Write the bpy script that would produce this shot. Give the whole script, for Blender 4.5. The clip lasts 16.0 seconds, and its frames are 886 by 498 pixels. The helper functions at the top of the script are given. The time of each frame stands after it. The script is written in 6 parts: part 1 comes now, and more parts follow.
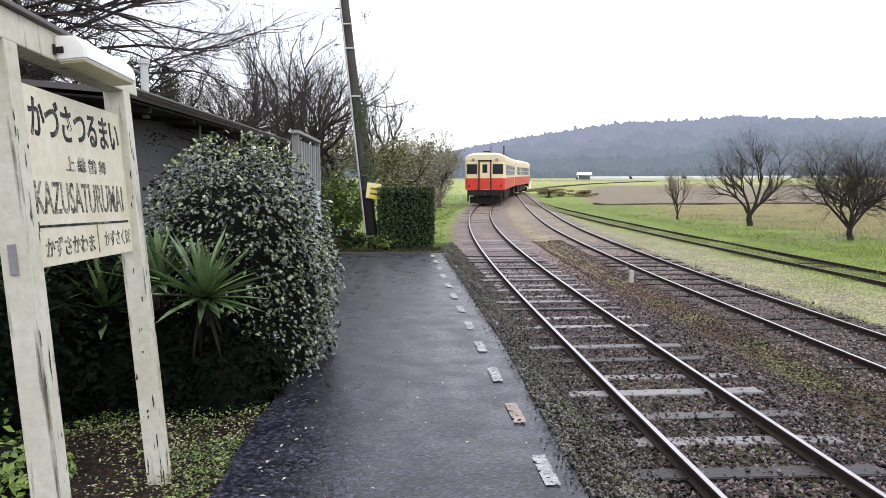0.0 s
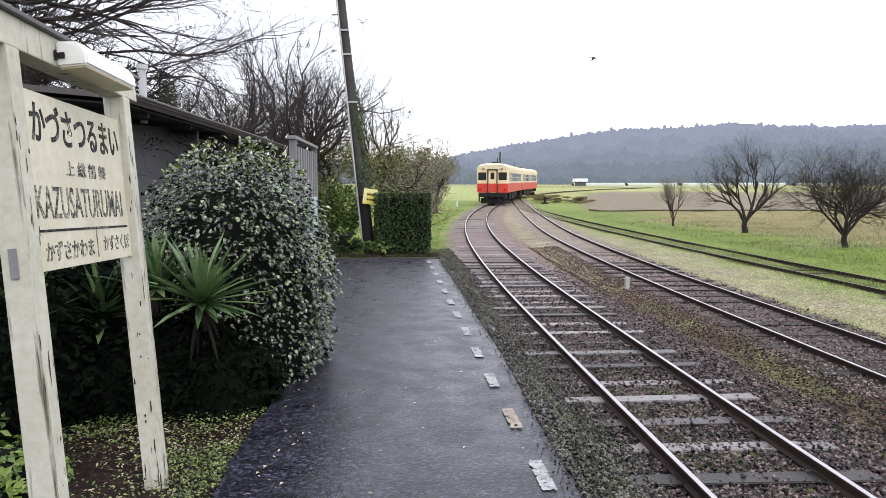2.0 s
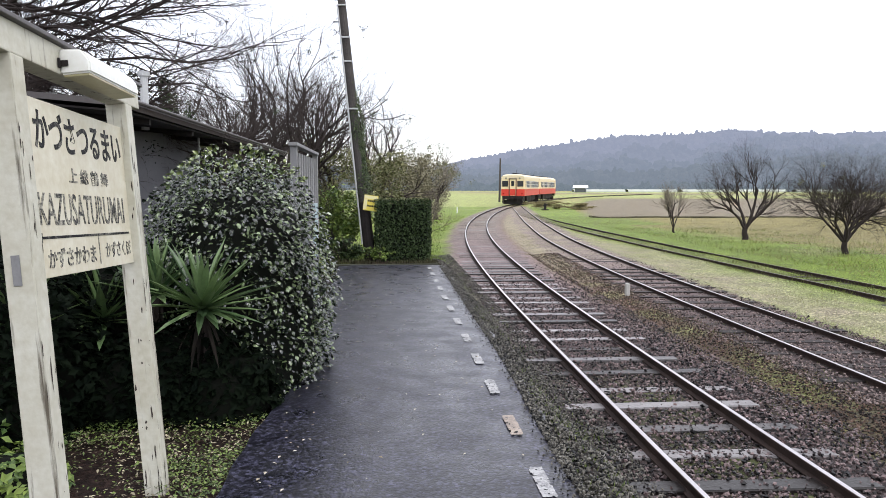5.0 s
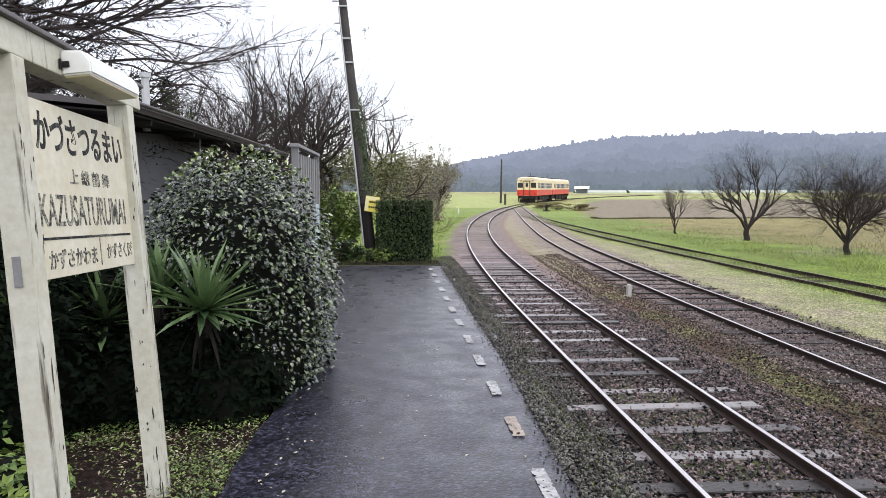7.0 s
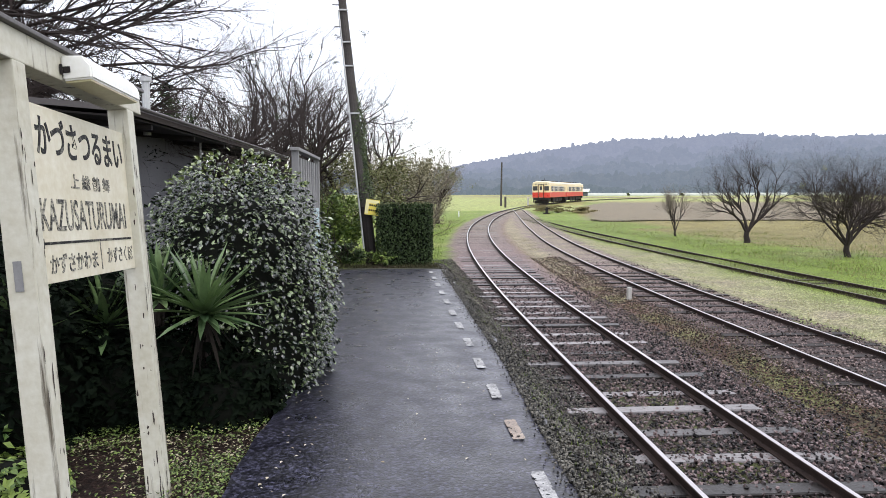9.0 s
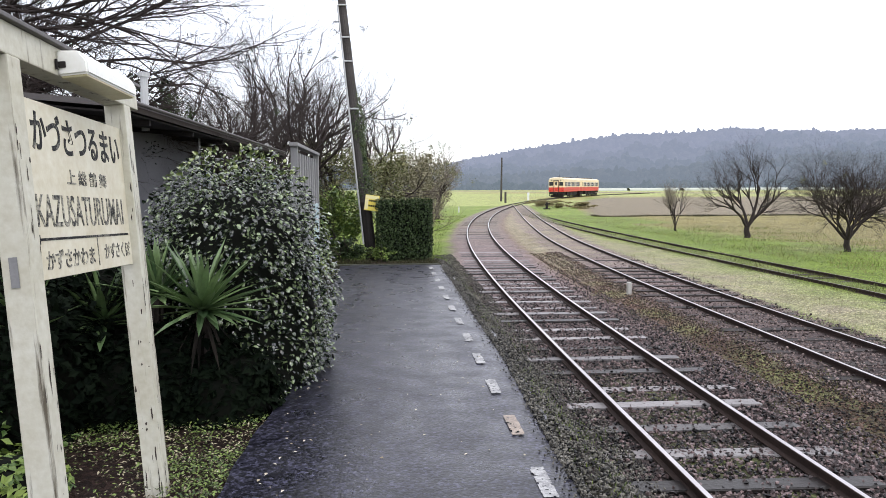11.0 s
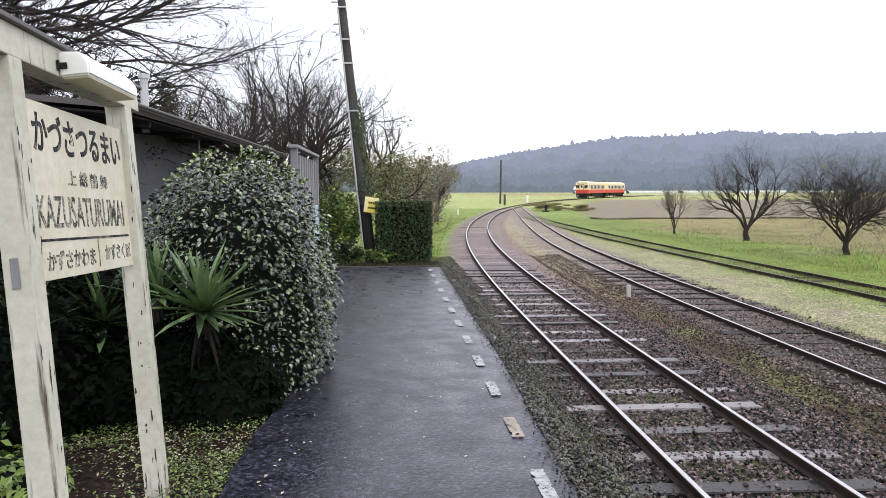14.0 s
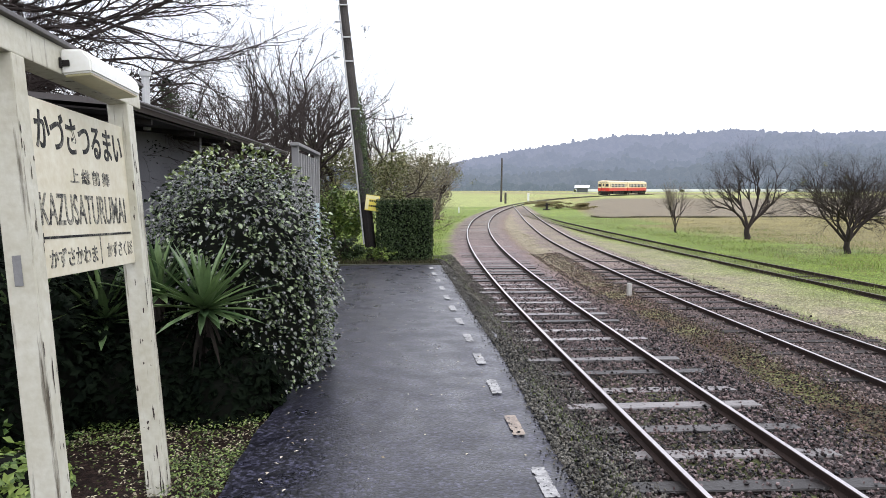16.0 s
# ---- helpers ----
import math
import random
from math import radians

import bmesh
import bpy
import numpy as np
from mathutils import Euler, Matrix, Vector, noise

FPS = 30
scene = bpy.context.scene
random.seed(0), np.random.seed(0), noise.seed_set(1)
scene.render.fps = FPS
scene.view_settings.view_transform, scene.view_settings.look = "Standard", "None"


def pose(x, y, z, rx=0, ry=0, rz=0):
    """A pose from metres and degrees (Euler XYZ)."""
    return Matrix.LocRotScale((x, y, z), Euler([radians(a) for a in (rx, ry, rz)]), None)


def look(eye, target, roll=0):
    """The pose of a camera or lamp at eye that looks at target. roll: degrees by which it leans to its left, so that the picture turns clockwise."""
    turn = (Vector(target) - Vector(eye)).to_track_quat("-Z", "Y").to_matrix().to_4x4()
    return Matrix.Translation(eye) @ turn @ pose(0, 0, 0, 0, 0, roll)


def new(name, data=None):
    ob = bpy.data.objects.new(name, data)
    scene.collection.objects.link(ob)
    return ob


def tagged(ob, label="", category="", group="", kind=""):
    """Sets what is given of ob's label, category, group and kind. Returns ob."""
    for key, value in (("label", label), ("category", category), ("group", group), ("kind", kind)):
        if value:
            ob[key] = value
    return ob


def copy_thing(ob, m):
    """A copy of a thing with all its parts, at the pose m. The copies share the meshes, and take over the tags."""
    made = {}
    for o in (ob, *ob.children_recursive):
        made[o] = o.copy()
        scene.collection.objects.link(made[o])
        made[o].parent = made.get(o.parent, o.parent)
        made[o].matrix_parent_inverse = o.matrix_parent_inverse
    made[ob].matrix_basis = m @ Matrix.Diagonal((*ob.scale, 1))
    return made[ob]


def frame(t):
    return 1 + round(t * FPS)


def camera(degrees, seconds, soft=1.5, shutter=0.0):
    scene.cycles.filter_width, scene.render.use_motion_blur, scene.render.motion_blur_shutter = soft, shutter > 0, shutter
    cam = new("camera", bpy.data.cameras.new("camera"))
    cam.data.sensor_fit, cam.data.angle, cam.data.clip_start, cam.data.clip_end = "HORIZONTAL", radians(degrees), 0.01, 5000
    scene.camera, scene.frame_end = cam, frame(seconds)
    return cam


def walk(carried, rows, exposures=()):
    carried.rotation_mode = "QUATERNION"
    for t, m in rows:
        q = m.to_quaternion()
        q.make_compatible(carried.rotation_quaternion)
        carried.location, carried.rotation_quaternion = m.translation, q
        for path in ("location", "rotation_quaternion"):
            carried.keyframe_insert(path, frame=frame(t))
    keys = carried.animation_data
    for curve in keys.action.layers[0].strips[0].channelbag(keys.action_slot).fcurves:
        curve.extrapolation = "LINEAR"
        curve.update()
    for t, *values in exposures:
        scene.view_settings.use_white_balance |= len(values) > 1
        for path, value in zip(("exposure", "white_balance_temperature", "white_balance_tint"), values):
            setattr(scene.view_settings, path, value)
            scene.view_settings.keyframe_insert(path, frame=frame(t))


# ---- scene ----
cam = camera(62.2, 16.0, soft=0.7)

PATH = [
    (0, (0.018, 0.028, 2.397), (0.16, 2.013, 2.195), -0.2),
    (0.5, (0.009, 0.024, 2.396), (0.15, 2.009, 2.199), 0.1),
    (1, (0.008, 0.02, 2.399), (0.149, 2.006, 2.208), 0.1),
    (1.5, (0.007, 0.007, 2.397), (0.155, 1.993, 2.209), 0.0),
    (2, (0.006, 0.004, 2.398), (0.159, 1.989, 2.212), 0.0),
    (2.5, (0.009, -0.009, 2.403), (0.156, 1.978, 2.228), -0.0),
    (3, (0.006, -0.012, 2.4), (0.159, 1.975, 2.229), -0.0),
    (3.5, (0.005, -0.014, 2.4), (0.161, 1.972, 2.233), 0.1),
    (4, (-0.001, -0.009, 2.404), (0.155, 1.978, 2.234), 0.1),
    (6.5, (0.007, -0.01, 2.401), (0.154, 1.977, 2.234), 0.0),
    (7, (0.0, 0.001, 2.401), (0.149, 1.989, 2.235), 0.0),
    (7.5, (0.003, -0.001, 2.403), (0.149, 1.987, 2.243), -0.0),
    (8, (0.004, -0.008, 2.402), (0.151, 1.98, 2.243), -0.0),
    (8.5, (0.004, -0.011, 2.402), (0.153, 1.977, 2.244), -0.1),
    (9, (0.004, -0.011, 2.406), (0.152, 1.977, 2.248), -0.1),
    (11.5, (0.017, 0.014, 2.402), (0.162, 2.001, 2.23), -0.3),
    (12, (0.014, 0.023, 2.401), (0.151, 2.011, 2.229), -0.3),
    (12.5, (0.011, 0.02, 2.401), (0.151, 2.007, 2.231), -0.3),
    (13, (0.009, 0.012, 2.401), (0.153, 1.999, 2.23), -0.2),
    (13.5, (0.006, 0.005, 2.4), (0.152, 1.993, 2.235), -0.1),
    (14, (0.006, 0.003, 2.401), (0.156, 1.991, 2.237), -0.1),
    (14.5, (0.005, 0.005, 2.402), (0.156, 1.992, 2.236), -0.0),
    (15, (0.003, 0.003, 2.4), (0.154, 1.991, 2.234), 0.0),
    (15.5, (0.004, -0.003, 2.402), (0.153, 1.984, 2.233), 0.0),
    (16, (0.001, 0.0, 2.401), (0.149, 1.987, 2.232), -0.0),
]
walk(cam, [(t, look(eye, target, roll)) for t, eye, target, roll in PATH])

# ---- world and light: a bright overcast sky after rain ----
world = bpy.data.worlds.new("overcast")
scene.world = world
world.use_nodes = True
wt = world.node_tree
wt.nodes.clear()
sky = wt.nodes.new("ShaderNodeTexSky")
sky.sky_type, sky.sun_disc = "NISHITA", False
sky.sun_elevation, sky.sun_rotation = radians(48), radians(140)
bg_sky = wt.nodes.new("ShaderNodeBackground")
bg_sky.inputs["Strength"].default_value = 0.06
bg_cloud = wt.nodes.new("ShaderNodeBackground")
bg_cloud.inputs["Color"].default_value = (0.975, 0.965, 1.03, 1)
# an overcast sky is brighter overhead than at the horizon
sky_way = wt.nodes.new("ShaderNodeTexCoord")
sky_up = wt.nodes.new("ShaderNodeSeparateXYZ")
sky_lift = wt.nodes.new("ShaderNodeMapRange")
sky_lift.inputs["To Min"].default_value, sky_lift.inputs["To Max"].default_value = 1.2, 1.8
wt.links.new(sky_way.outputs["Generated"], sky_up.inputs[0])
wt.links.new(sky_up.outputs["Z"], sky_lift.inputs["Value"])
wt.links.new(sky_lift.outputs[0], bg_cloud.inputs["Strength"])
add = wt.nodes.new("ShaderNodeAddShader")
w_out = wt.nodes.new("ShaderNodeOutputWorld")
wt.links.new(sky.outputs[0], bg_sky.inputs["Color"])
wt.links.new(bg_sky.outputs[0], add.inputs[0])
wt.links.new(bg_cloud.outputs[0], add.inputs[1])
wt.links.new(add.outputs[0], w_out.inputs["Surface"])

sun = new("sun", bpy.data.lights.new("sun", "SUN"))
sun.data.energy, sun.data.angle, sun.data.color = 1.0, radians(40), (1.0, 0.97, 0.92)
sun.matrix_world = look((0, 0, 50), (0 - 21, 50 * 0.35, 0))
scene.view_settings.exposure = 0.0


# ---- materials ----
def mat(name, c1, c2=None, rough=0.7, scale=6.0, fine=60.0, bump=0.3, metal=0.0, island=0.0, piece=0.0, spec=None, detail=5.0,
        contrast=0.25, centre=0.5, dist=0.01, grain=0.45, coat=0.0):
    """A surface whose colour wanders between c1 and c2 at two scales, with fine relief."""
    m = bpy.data.materials.new(name)
    m.use_nodes = True
    nt = m.node_tree
    n, l = nt.nodes, nt.links
    b = n["Principled BSDF"]
    b.inputs["Roughness"].default_value = rough
    b.inputs["Metallic"].default_value = metal
    b.inputs["Specular IOR Level"].default_value = spec if spec is not None else 0.15 if rough > 0.55 else 0.4
    b.inputs["Coat Weight"].default_value, b.inputs["Coat Roughness"].default_value = coat, 0.12
    c2 = c2 or tuple(v * 0.6 for v in c1)
    tc = n.new("ShaderNodeTexCoord")
    big = n.new("ShaderNodeTexNoise")
    big.inputs["Scale"].default_value, big.inputs["Detail"].default_value = scale, detail
    small = n.new("ShaderNodeTexNoise")
    small.inputs["Scale"].default_value, small.inputs["Detail"].default_value = fine, 4
    for t in (big, small):
        l.new(tc.outputs["Object"], t.inputs["Vector"])
    mx = n.new("ShaderNodeMath")
    mx.operation = "MULTIPLY_ADD"
    mx.inputs[1].default_value, mx.inputs[2].default_value = grain, 0
    l.new(small.outputs["Fac"], mx.inputs[0])
    ad = n.new("ShaderNodeMath")
    ad.operation = "MULTIPLY_ADD"
    ad.inputs[1].default_value = 1 - grain
    l.new(big.outputs["Fac"], ad.inputs[0])
    l.new(mx.outputs[0], ad.inputs[2])
    fac = ad.outputs[0]
    if island or piece:
        src = n.new("ShaderNodeNewGeometry").outputs["Random Per Island"] if island else n.new("ShaderNodeObjectInfo").outputs["Random"]
        mm = n.new("ShaderNodeMath")
        mm.operation = "MULTIPLY_ADD"
        mm.inputs[1].default_value = island or piece
        sub = n.new("ShaderNodeMath")
        sub.operation = "SUBTRACT"
        sub.inputs[1].default_value = 0.5 * (island or piece)
        l.new(src, mm.inputs[0])
        l.new(fac, mm.inputs[2])
        l.new(mm.outputs[0], sub.inputs[0])
        fac = sub.outputs[0]
    ramp = n.new("ShaderNodeMapRange")
    ramp.inputs["From Min"].default_value, ramp.inputs["From Max"].default_value = centre - contrast, centre + contrast
    l.new(fac, ramp.inputs["Value"])
    mix = n.new("ShaderNodeMix")
    mix.data_type = "RGBA"
    mix.inputs["A"].default_value, mix.inputs["B"].default_value = (*c1, 1), (*c2, 1)
    l.new(ramp.outputs[0], mix.inputs["Factor"])
    l.new(mix.outputs["Result"], b.inputs["Base Color"])
    if bump:
        bp = n.new("ShaderNodeBump")
        bp.inputs["Strength"].default_value, bp.inputs["Distance"].default_value = bump, dist
        l.new(small.outputs["Fac"], bp.inputs["Height"])
        l.new(bp.outputs[0], b.inputs["Normal"])
    return m


def rough_patches(m, lo, hi, scale):
    """Lets the gloss wander: wet and dry patches."""
    nt = m.node_tree
    t = nt.nodes.new("ShaderNodeTexNoise")
    t.inputs["Scale"].default_value, t.inputs["Detail"].default_value = scale, 6
    tc = nt.nodes.new("ShaderNodeTexCoord")
    r = nt.nodes.new("ShaderNodeMapRange")
    r.inputs["From Min"].default_value, r.inputs["From Max"].default_value = 0.38, 0.62
    r.inputs["To Min"].default_value, r.inputs["To Max"].default_value = lo, hi
    nt.links.new(tc.outputs["Object"], t.inputs["Vector"])
    nt.links.new(t.outputs["Fac"], r.inputs["Value"])
    nt.links.new(r.outputs[0], nt.nodes["Principled BSDF"].inputs["Roughness"])
    return m


def cells(m, scale, lo, hi, bump, dist):
    """Breaks a surface into grains, each of its own tone and with its own relief."""
    nt = m.node_tree
    b = nt.nodes["Principled BSDF"]
    tc = nt.nodes.new("ShaderNodeTexCoord")
    vo = nt.nodes.new("ShaderNodeTexVoronoi")
    vo.inputs["Scale"].default_value = scale
    nt.links.new(tc.outputs["Object"], vo.inputs["Vector"])
    sep = nt.nodes.new("ShaderNodeSeparateColor")
    nt.links.new(vo.outputs["Color"], sep.inputs[0])
    pw = nt.nodes.new("ShaderNodeMath")
    pw.operation = "POWER"
    pw.inputs[1].default_value = 2.2
    nt.links.new(sep.outputs[0], pw.inputs[0])
    r = nt.nodes.new("ShaderNodeMapRange")
    r.inputs["To Min"].default_value, r.inputs["To Max"].default_value = lo, hi
    nt.links.new(pw.outputs[0], r.inputs["Value"])
    mul = nt.nodes.new("ShaderNodeMix")
    mul.data_type, mul.blend_type = "RGBA", "MULTIPLY"
    mul.inputs["Factor"].default_value = 1
    nt.links.new(b.inputs["Base Color"].links[0].from_socket, mul.inputs["A"])
    nt.links.new(r.outputs[0], mul.inputs["B"])
    nt.links.new(mul.outputs["Result"], b.inputs["Base Color"])
    bp = nt.nodes.new("ShaderNodeBump")
    bp.invert = True
    bp.inputs["Strength"].default_value, bp.inputs["Distance"].default_value = bump, dist
    nt.links.new(vo.outputs["Distance"], bp.inputs["Height"])
    nt.links.new(b.inputs["Normal"].links[0].from_socket, bp.inputs["Normal"])
    nt.links.new(bp.outputs[0], b.inputs["Normal"])
    return m


M_ASPHALT = rough_patches(mat("wet_asphalt", (0.007, 0.007, 0.011), (0.032, 0.032, 0.050), spec=0.46, scale=1.4, fine=30, bump=0.25, contrast=0.12, dist=0.010, grain=0.74, detail=7), 0.27, 0.42, 3.0)
M_ASPHALT = cells(M_ASPHALT, 46, 0.25, 2.6, 0.3, 0.006)


def weathered(m, under, edge, stretch):
    """Worn streaks and flakes where what lies under the paint shows."""
    nt = m.node_tree
    b = nt.nodes["Principled BSDF"]
    tc = nt.nodes.new("ShaderNodeTexCoord")
    mp = nt.nodes.new("ShaderNodeMapping")
    mp.inputs["Scale"].default_value = stretch
    t = nt.nodes.new("ShaderNodeTexNoise")
    t.inputs["Scale"].default_value, t.inputs["Detail"].default_value, t.inputs["Roughness"].default_value = 1.0, 9, 0.68
    nt.links.new(tc.outputs["Object"], mp.inputs["Vector"])
    nt.links.new(mp.outputs[0], t.inputs["Vector"])
    r = nt.nodes.new("ShaderNodeMapRange")
    r.inputs["From Min"].default_value, r.inputs["From Max"].default_value = edge, edge + 0.09
    nt.links.new(t.outputs["Fac"], r.inputs["Value"])
    mix = nt.nodes.new("ShaderNodeMix")
    mix.data_type = "RGBA"
    nt.links.new(r.outputs[0], mix.inputs["Factor"])
    nt.links.new(b.inputs["Base Color"].links[0].from_socket, mix.inputs["A"])
    mix.inputs["B"].default_value = (*under, 1)
    nt.links.new(mix.outputs["Result"], b.inputs["Base Color"])
    return m


M_STONE_PALE = mat("pale_ballast_stone", (0.02, 0.015, 0.014), (0.27, 0.21, 0.195), spec=0.2, rough=0.6, scale=3, fine=40, island=1.0, contrast=0.4)
M_STONE = mat("ballast_stone", (0.003, 0.0025, 0.003), (0.24, 0.175, 0.17), centre=0.69, spec=0.3, rough=0.4, scale=3, fine=40, island=1.0, contrast=0.4)
M_BANK = mat("wet_bank_gravel", (0.004, 0.004, 0.0035), (0.19, 0.178, 0.15), centre=0.66, spec=0.25, rough=0.4, scale=3, fine=40, island=1.0, contrast=0.4)
M_CLOD = mat("brown_clod", (0.004, 0.0028, 0.0025), (0.15, 0.095, 0.07), centre=0.68, spec=0.2, rough=0.6, scale=3, fine=40, island=1.0, contrast=0.4)
M_RAILDULL = mat("dull_rail_head", (0.20, 0.17, 0.155), (0.11, 0.085, 0.075), rough=0.45, scale=2, fine=30, bump=0.1, metal=0.4)
M_RAILHEAD = mat("rail_head", (0.62, 0.60, 0.61), (0.42, 0.39, 0.39), rough=0.3, scale=2, fine=30, bump=0.05, metal=0.9)
M_RAILSIDE = mat("rail_rust", (0.05, 0.032, 0.026), (0.022, 0.017, 0.016), rough=0.75, scale=5, fine=80)
M_SLEEPER_DARK = mat("old_sleeper_wood", (0.045, 0.037, 0.034), (0.018, 0.015, 0.014), rough=0.6, scale=1.3, fine=28, bump=0.6, piece=0.9, contrast=0.4)
M_SLEEPER = mat("sleeper_wood", (0.25, 0.235, 0.235), (0.016, 0.013, 0.012), rough=0.42, scale=1.6, fine=22, bump=0.8, piece=1.3, contrast=0.42, centre=0.27)
M_PAINT = weathered(mat("weathered_white_paint", (0.60, 0.595, 0.52), (0.42, 0.395, 0.30), rough=0.5, scale=2.2, fine=26, bump=0.25, contrast=0.2), (0.10, 0.085, 0.06), 0.565, (15, 15, 0.9))
M_PANEL = weathered(mat("cream_panel_paint", (0.68, 0.66, 0.555), (0.52, 0.465, 0.33), rough=0.5, scale=3.0, fine=26, bump=0.15, contrast=0.22), (0.30, 0.24, 0.13), 0.67, (9, 9, 3))
M_FADED = mat("faded_lettering", (0.035, 0.035, 0.036), (0.50, 0.48, 0.40), rough=0.6, scale=17, fine=70, bump=0, contrast=0.09, centre=0.54)
M_INK = mat("black_lettering", (0.012, 0.012, 0.014), (0.30, 0.29, 0.25), rough=0.6, scale=16, fine=80, bump=0, contrast=0.1, centre=0.61)
M_LAMP = mat("lamp_housing", (0.86, 0.87, 0.86), (0.74, 0.74, 0.68), rough=0.35, scale=5, fine=40, bump=0.05)
M_DIFF = mat("lamp_diffuser", (0.62, 0.58, 0.38), (0.42, 0.37, 0.20), rough=0.4, scale=9, fine=50, bump=0.05)
# leaf darkened almost to black: deep shade is put into its colour
M_SHADELEAF = mat("leaf_with_shade_in_colour", (0.002, 0.004, 0.0025), (0.006, 0.010, 0.005), spec=0.03, rough=0.6, scale=2, fine=20, bump=0, island=0.8, contrast=0.45)
# pale leaves scattered among near-black ones paint the wet glints
M_LEAF = mat("glossy_leaf", (0.004, 0.011, 0.005), (0.29, 0.38, 0.18), centre=0.82, coat=0.35, rough=0.22, scale=9, fine=20, bump=0, island=0.9, contrast=0.36, spec=1.0)
M_YOUNGLEAF = mat("young_glossy_leaf", (0.10, 0.15, 0.035), (0.24, 0.29, 0.09), coat=0.6, rough=0.3, scale=2, fine=20, bump=0, island=0.9, contrast=0.4, spec=0.6)
M_HEDGE = mat("hedge_leaf", (0.006, 0.014, 0.006), (0.065, 0.10, 0.036), spec=0.2, rough=0.5, scale=2, fine=20, bump=0, island=0.8, contrast=0.45)
# almost black, so gaps between leaves show a painted inner shade
M_CORE = mat("shrub_inner_shade", (0.003, 0.004, 0.003), (0.007, 0.008, 0.005), rough=0.9, scale=6, fine=40)
M_YUCCA = mat("yucca_blade", (0.024, 0.056, 0.022), (0.17, 0.25, 0.10), spec=0.5, rough=0.35, scale=2, fine=15, bump=0, piece=0.8, contrast=0.4)
M_DEAD = mat("dead_blade", (0.022, 0.018, 0.014), (0.006, 0.005, 0.004), rough=0.8, scale=4, fine=30, bump=0, piece=0.6)
M_CLOVER = mat("ground_cover", (0.022, 0.045, 0.010), (0.19, 0.26, 0.065), rough=0.45, scale=2, fine=20, bump=0, island=0.9, contrast=0.45)
M_PALELEAF = mat("pale_fallen_leaf", (0.22, 0.17, 0.10), (0.55, 0.52, 0.42), rough=0.5, scale=3, fine=30, bump=0, island=0.9, contrast=0.45)
M_LITTER = mat("leaf_litter", (0.035, 0.018, 0.010), (0.50, 0.46, 0.32), rough=0.6, scale=3, fine=30, bump=0, island=0.9, contrast=0.45)
M_GRASS = mat("grass_blade", (0.075, 0.13, 0.02), (0.20, 0.26, 0.05), rough=0.55, scale=0.4, fine=8, bump=0, island=0.8, contrast=0.45)
M_STRAW = mat("straw_blade", (0.19, 0.165, 0.08), (0.31, 0.275, 0.145), rough=0.7, scale=0.4, fine=8, bump=0, island=0.8, contrast=0.45)
M_MOSSY = mat("dull_weed_blade", (0.06, 0.075, 0.022), (0.19, 0.20, 0.07), rough=0.6, scale=0.6, fine=8, bump=0, island=0.8, contrast=0.45)
M_IVY = mat("ivy_leaf", (0.012, 0.028, 0.010), (0.085, 0.12, 0.040), rough=0.4, scale=1.5, fine=12, bump=0, island=0.8, contrast=0.45)
M_WEED = mat("shrub_leaf", (0.035, 0.08, 0.016), (0.24, 0.32, 0.07), rough=0.45, scale=1.5, fine=12, bump=0, island=0.8, contrast=0.45)
# olive leaf made paler: distance haze is painted into its colour
M_FAROLIVE = mat("haze_paled_olive_leaf", (0.15, 0.14, 0.085), (0.27, 0.25, 0.17), rough=0.7, scale=1, fine=12, bump=0, island=0.8, contrast=0.45)
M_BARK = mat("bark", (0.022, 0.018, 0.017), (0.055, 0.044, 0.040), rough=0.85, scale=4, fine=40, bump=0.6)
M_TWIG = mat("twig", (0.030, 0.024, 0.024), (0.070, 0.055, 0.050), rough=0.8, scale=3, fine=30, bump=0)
# pale twigs for far growth, with the haze put into their colour
M_HAZETWIG = mat("haze_paled_twig", (0.16, 0.13, 0.115), (0.22, 0.19, 0.15), rough=0.8, scale=3, fine=30, bump=0)
M_OLIVE = mat("olive_leaf", (0.10, 0.115, 0.045), (0.24, 0.235, 0.12), rough=0.6, scale=1, fine=12, bump=0, island=0.8, contrast=0.45)
M_PLASTER = mat("grey_plaster", (0.17, 0.17, 0.185), (0.12, 0.12, 0.13), rough=0.85, scale=1.2, fine=30, bump=0.2)
M_DARKWOOD = mat("dark_timber", (0.035, 0.028, 0.026), (0.06, 0.048, 0.042), rough=0.8, scale=2, fine=30, bump=0.4)
M_ROOF = mat("tin_roof", (0.07, 0.063, 0.063), (0.11, 0.10, 0.097), rough=0.45, scale=2, fine=25, metal=0.4)
M_GREYWOOD = mat("grey_board", (0.30, 0.30, 0.30), (0.20, 0.20, 0.205), rough=0.75, scale=2, fine=40, piece=0.4)
M_TEAL = mat("pale_blue_board", (0.42, 0.52, 0.54), (0.34, 0.44, 0.46), rough=0.6, scale=4, fine=30)
M_POLE = mat("pole_wood", (0.045, 0.040, 0.038), (0.10, 0.092, 0.088), rough=0.8, scale=1.5, fine=25, bump=0.5)
M_PALE = mat("pale_metal", (0.60, 0.61, 0.62), (0.45, 0.46, 0.47), rough=0.45, scale=3, fine=30)
M_YELLOW = mat("yellow_board", (0.86, 0.72, 0.14), (0.80, 0.66, 0.10), rough=0.45, scale=4, fine=30, bump=0.05)
M_CREAMBOARD = mat("faded_board", (0.86, 0.80, 0.48), (0.80, 0.74, 0.36), rough=0.5, scale=4, fine=30, bump=0.05)
M_DASH = mat("worn_line_paint", (0.42, 0.42, 0.42), (0.16, 0.16, 0.165), rough=0.5, scale=14, fine=90, bump=0.5, contrast=0.12)
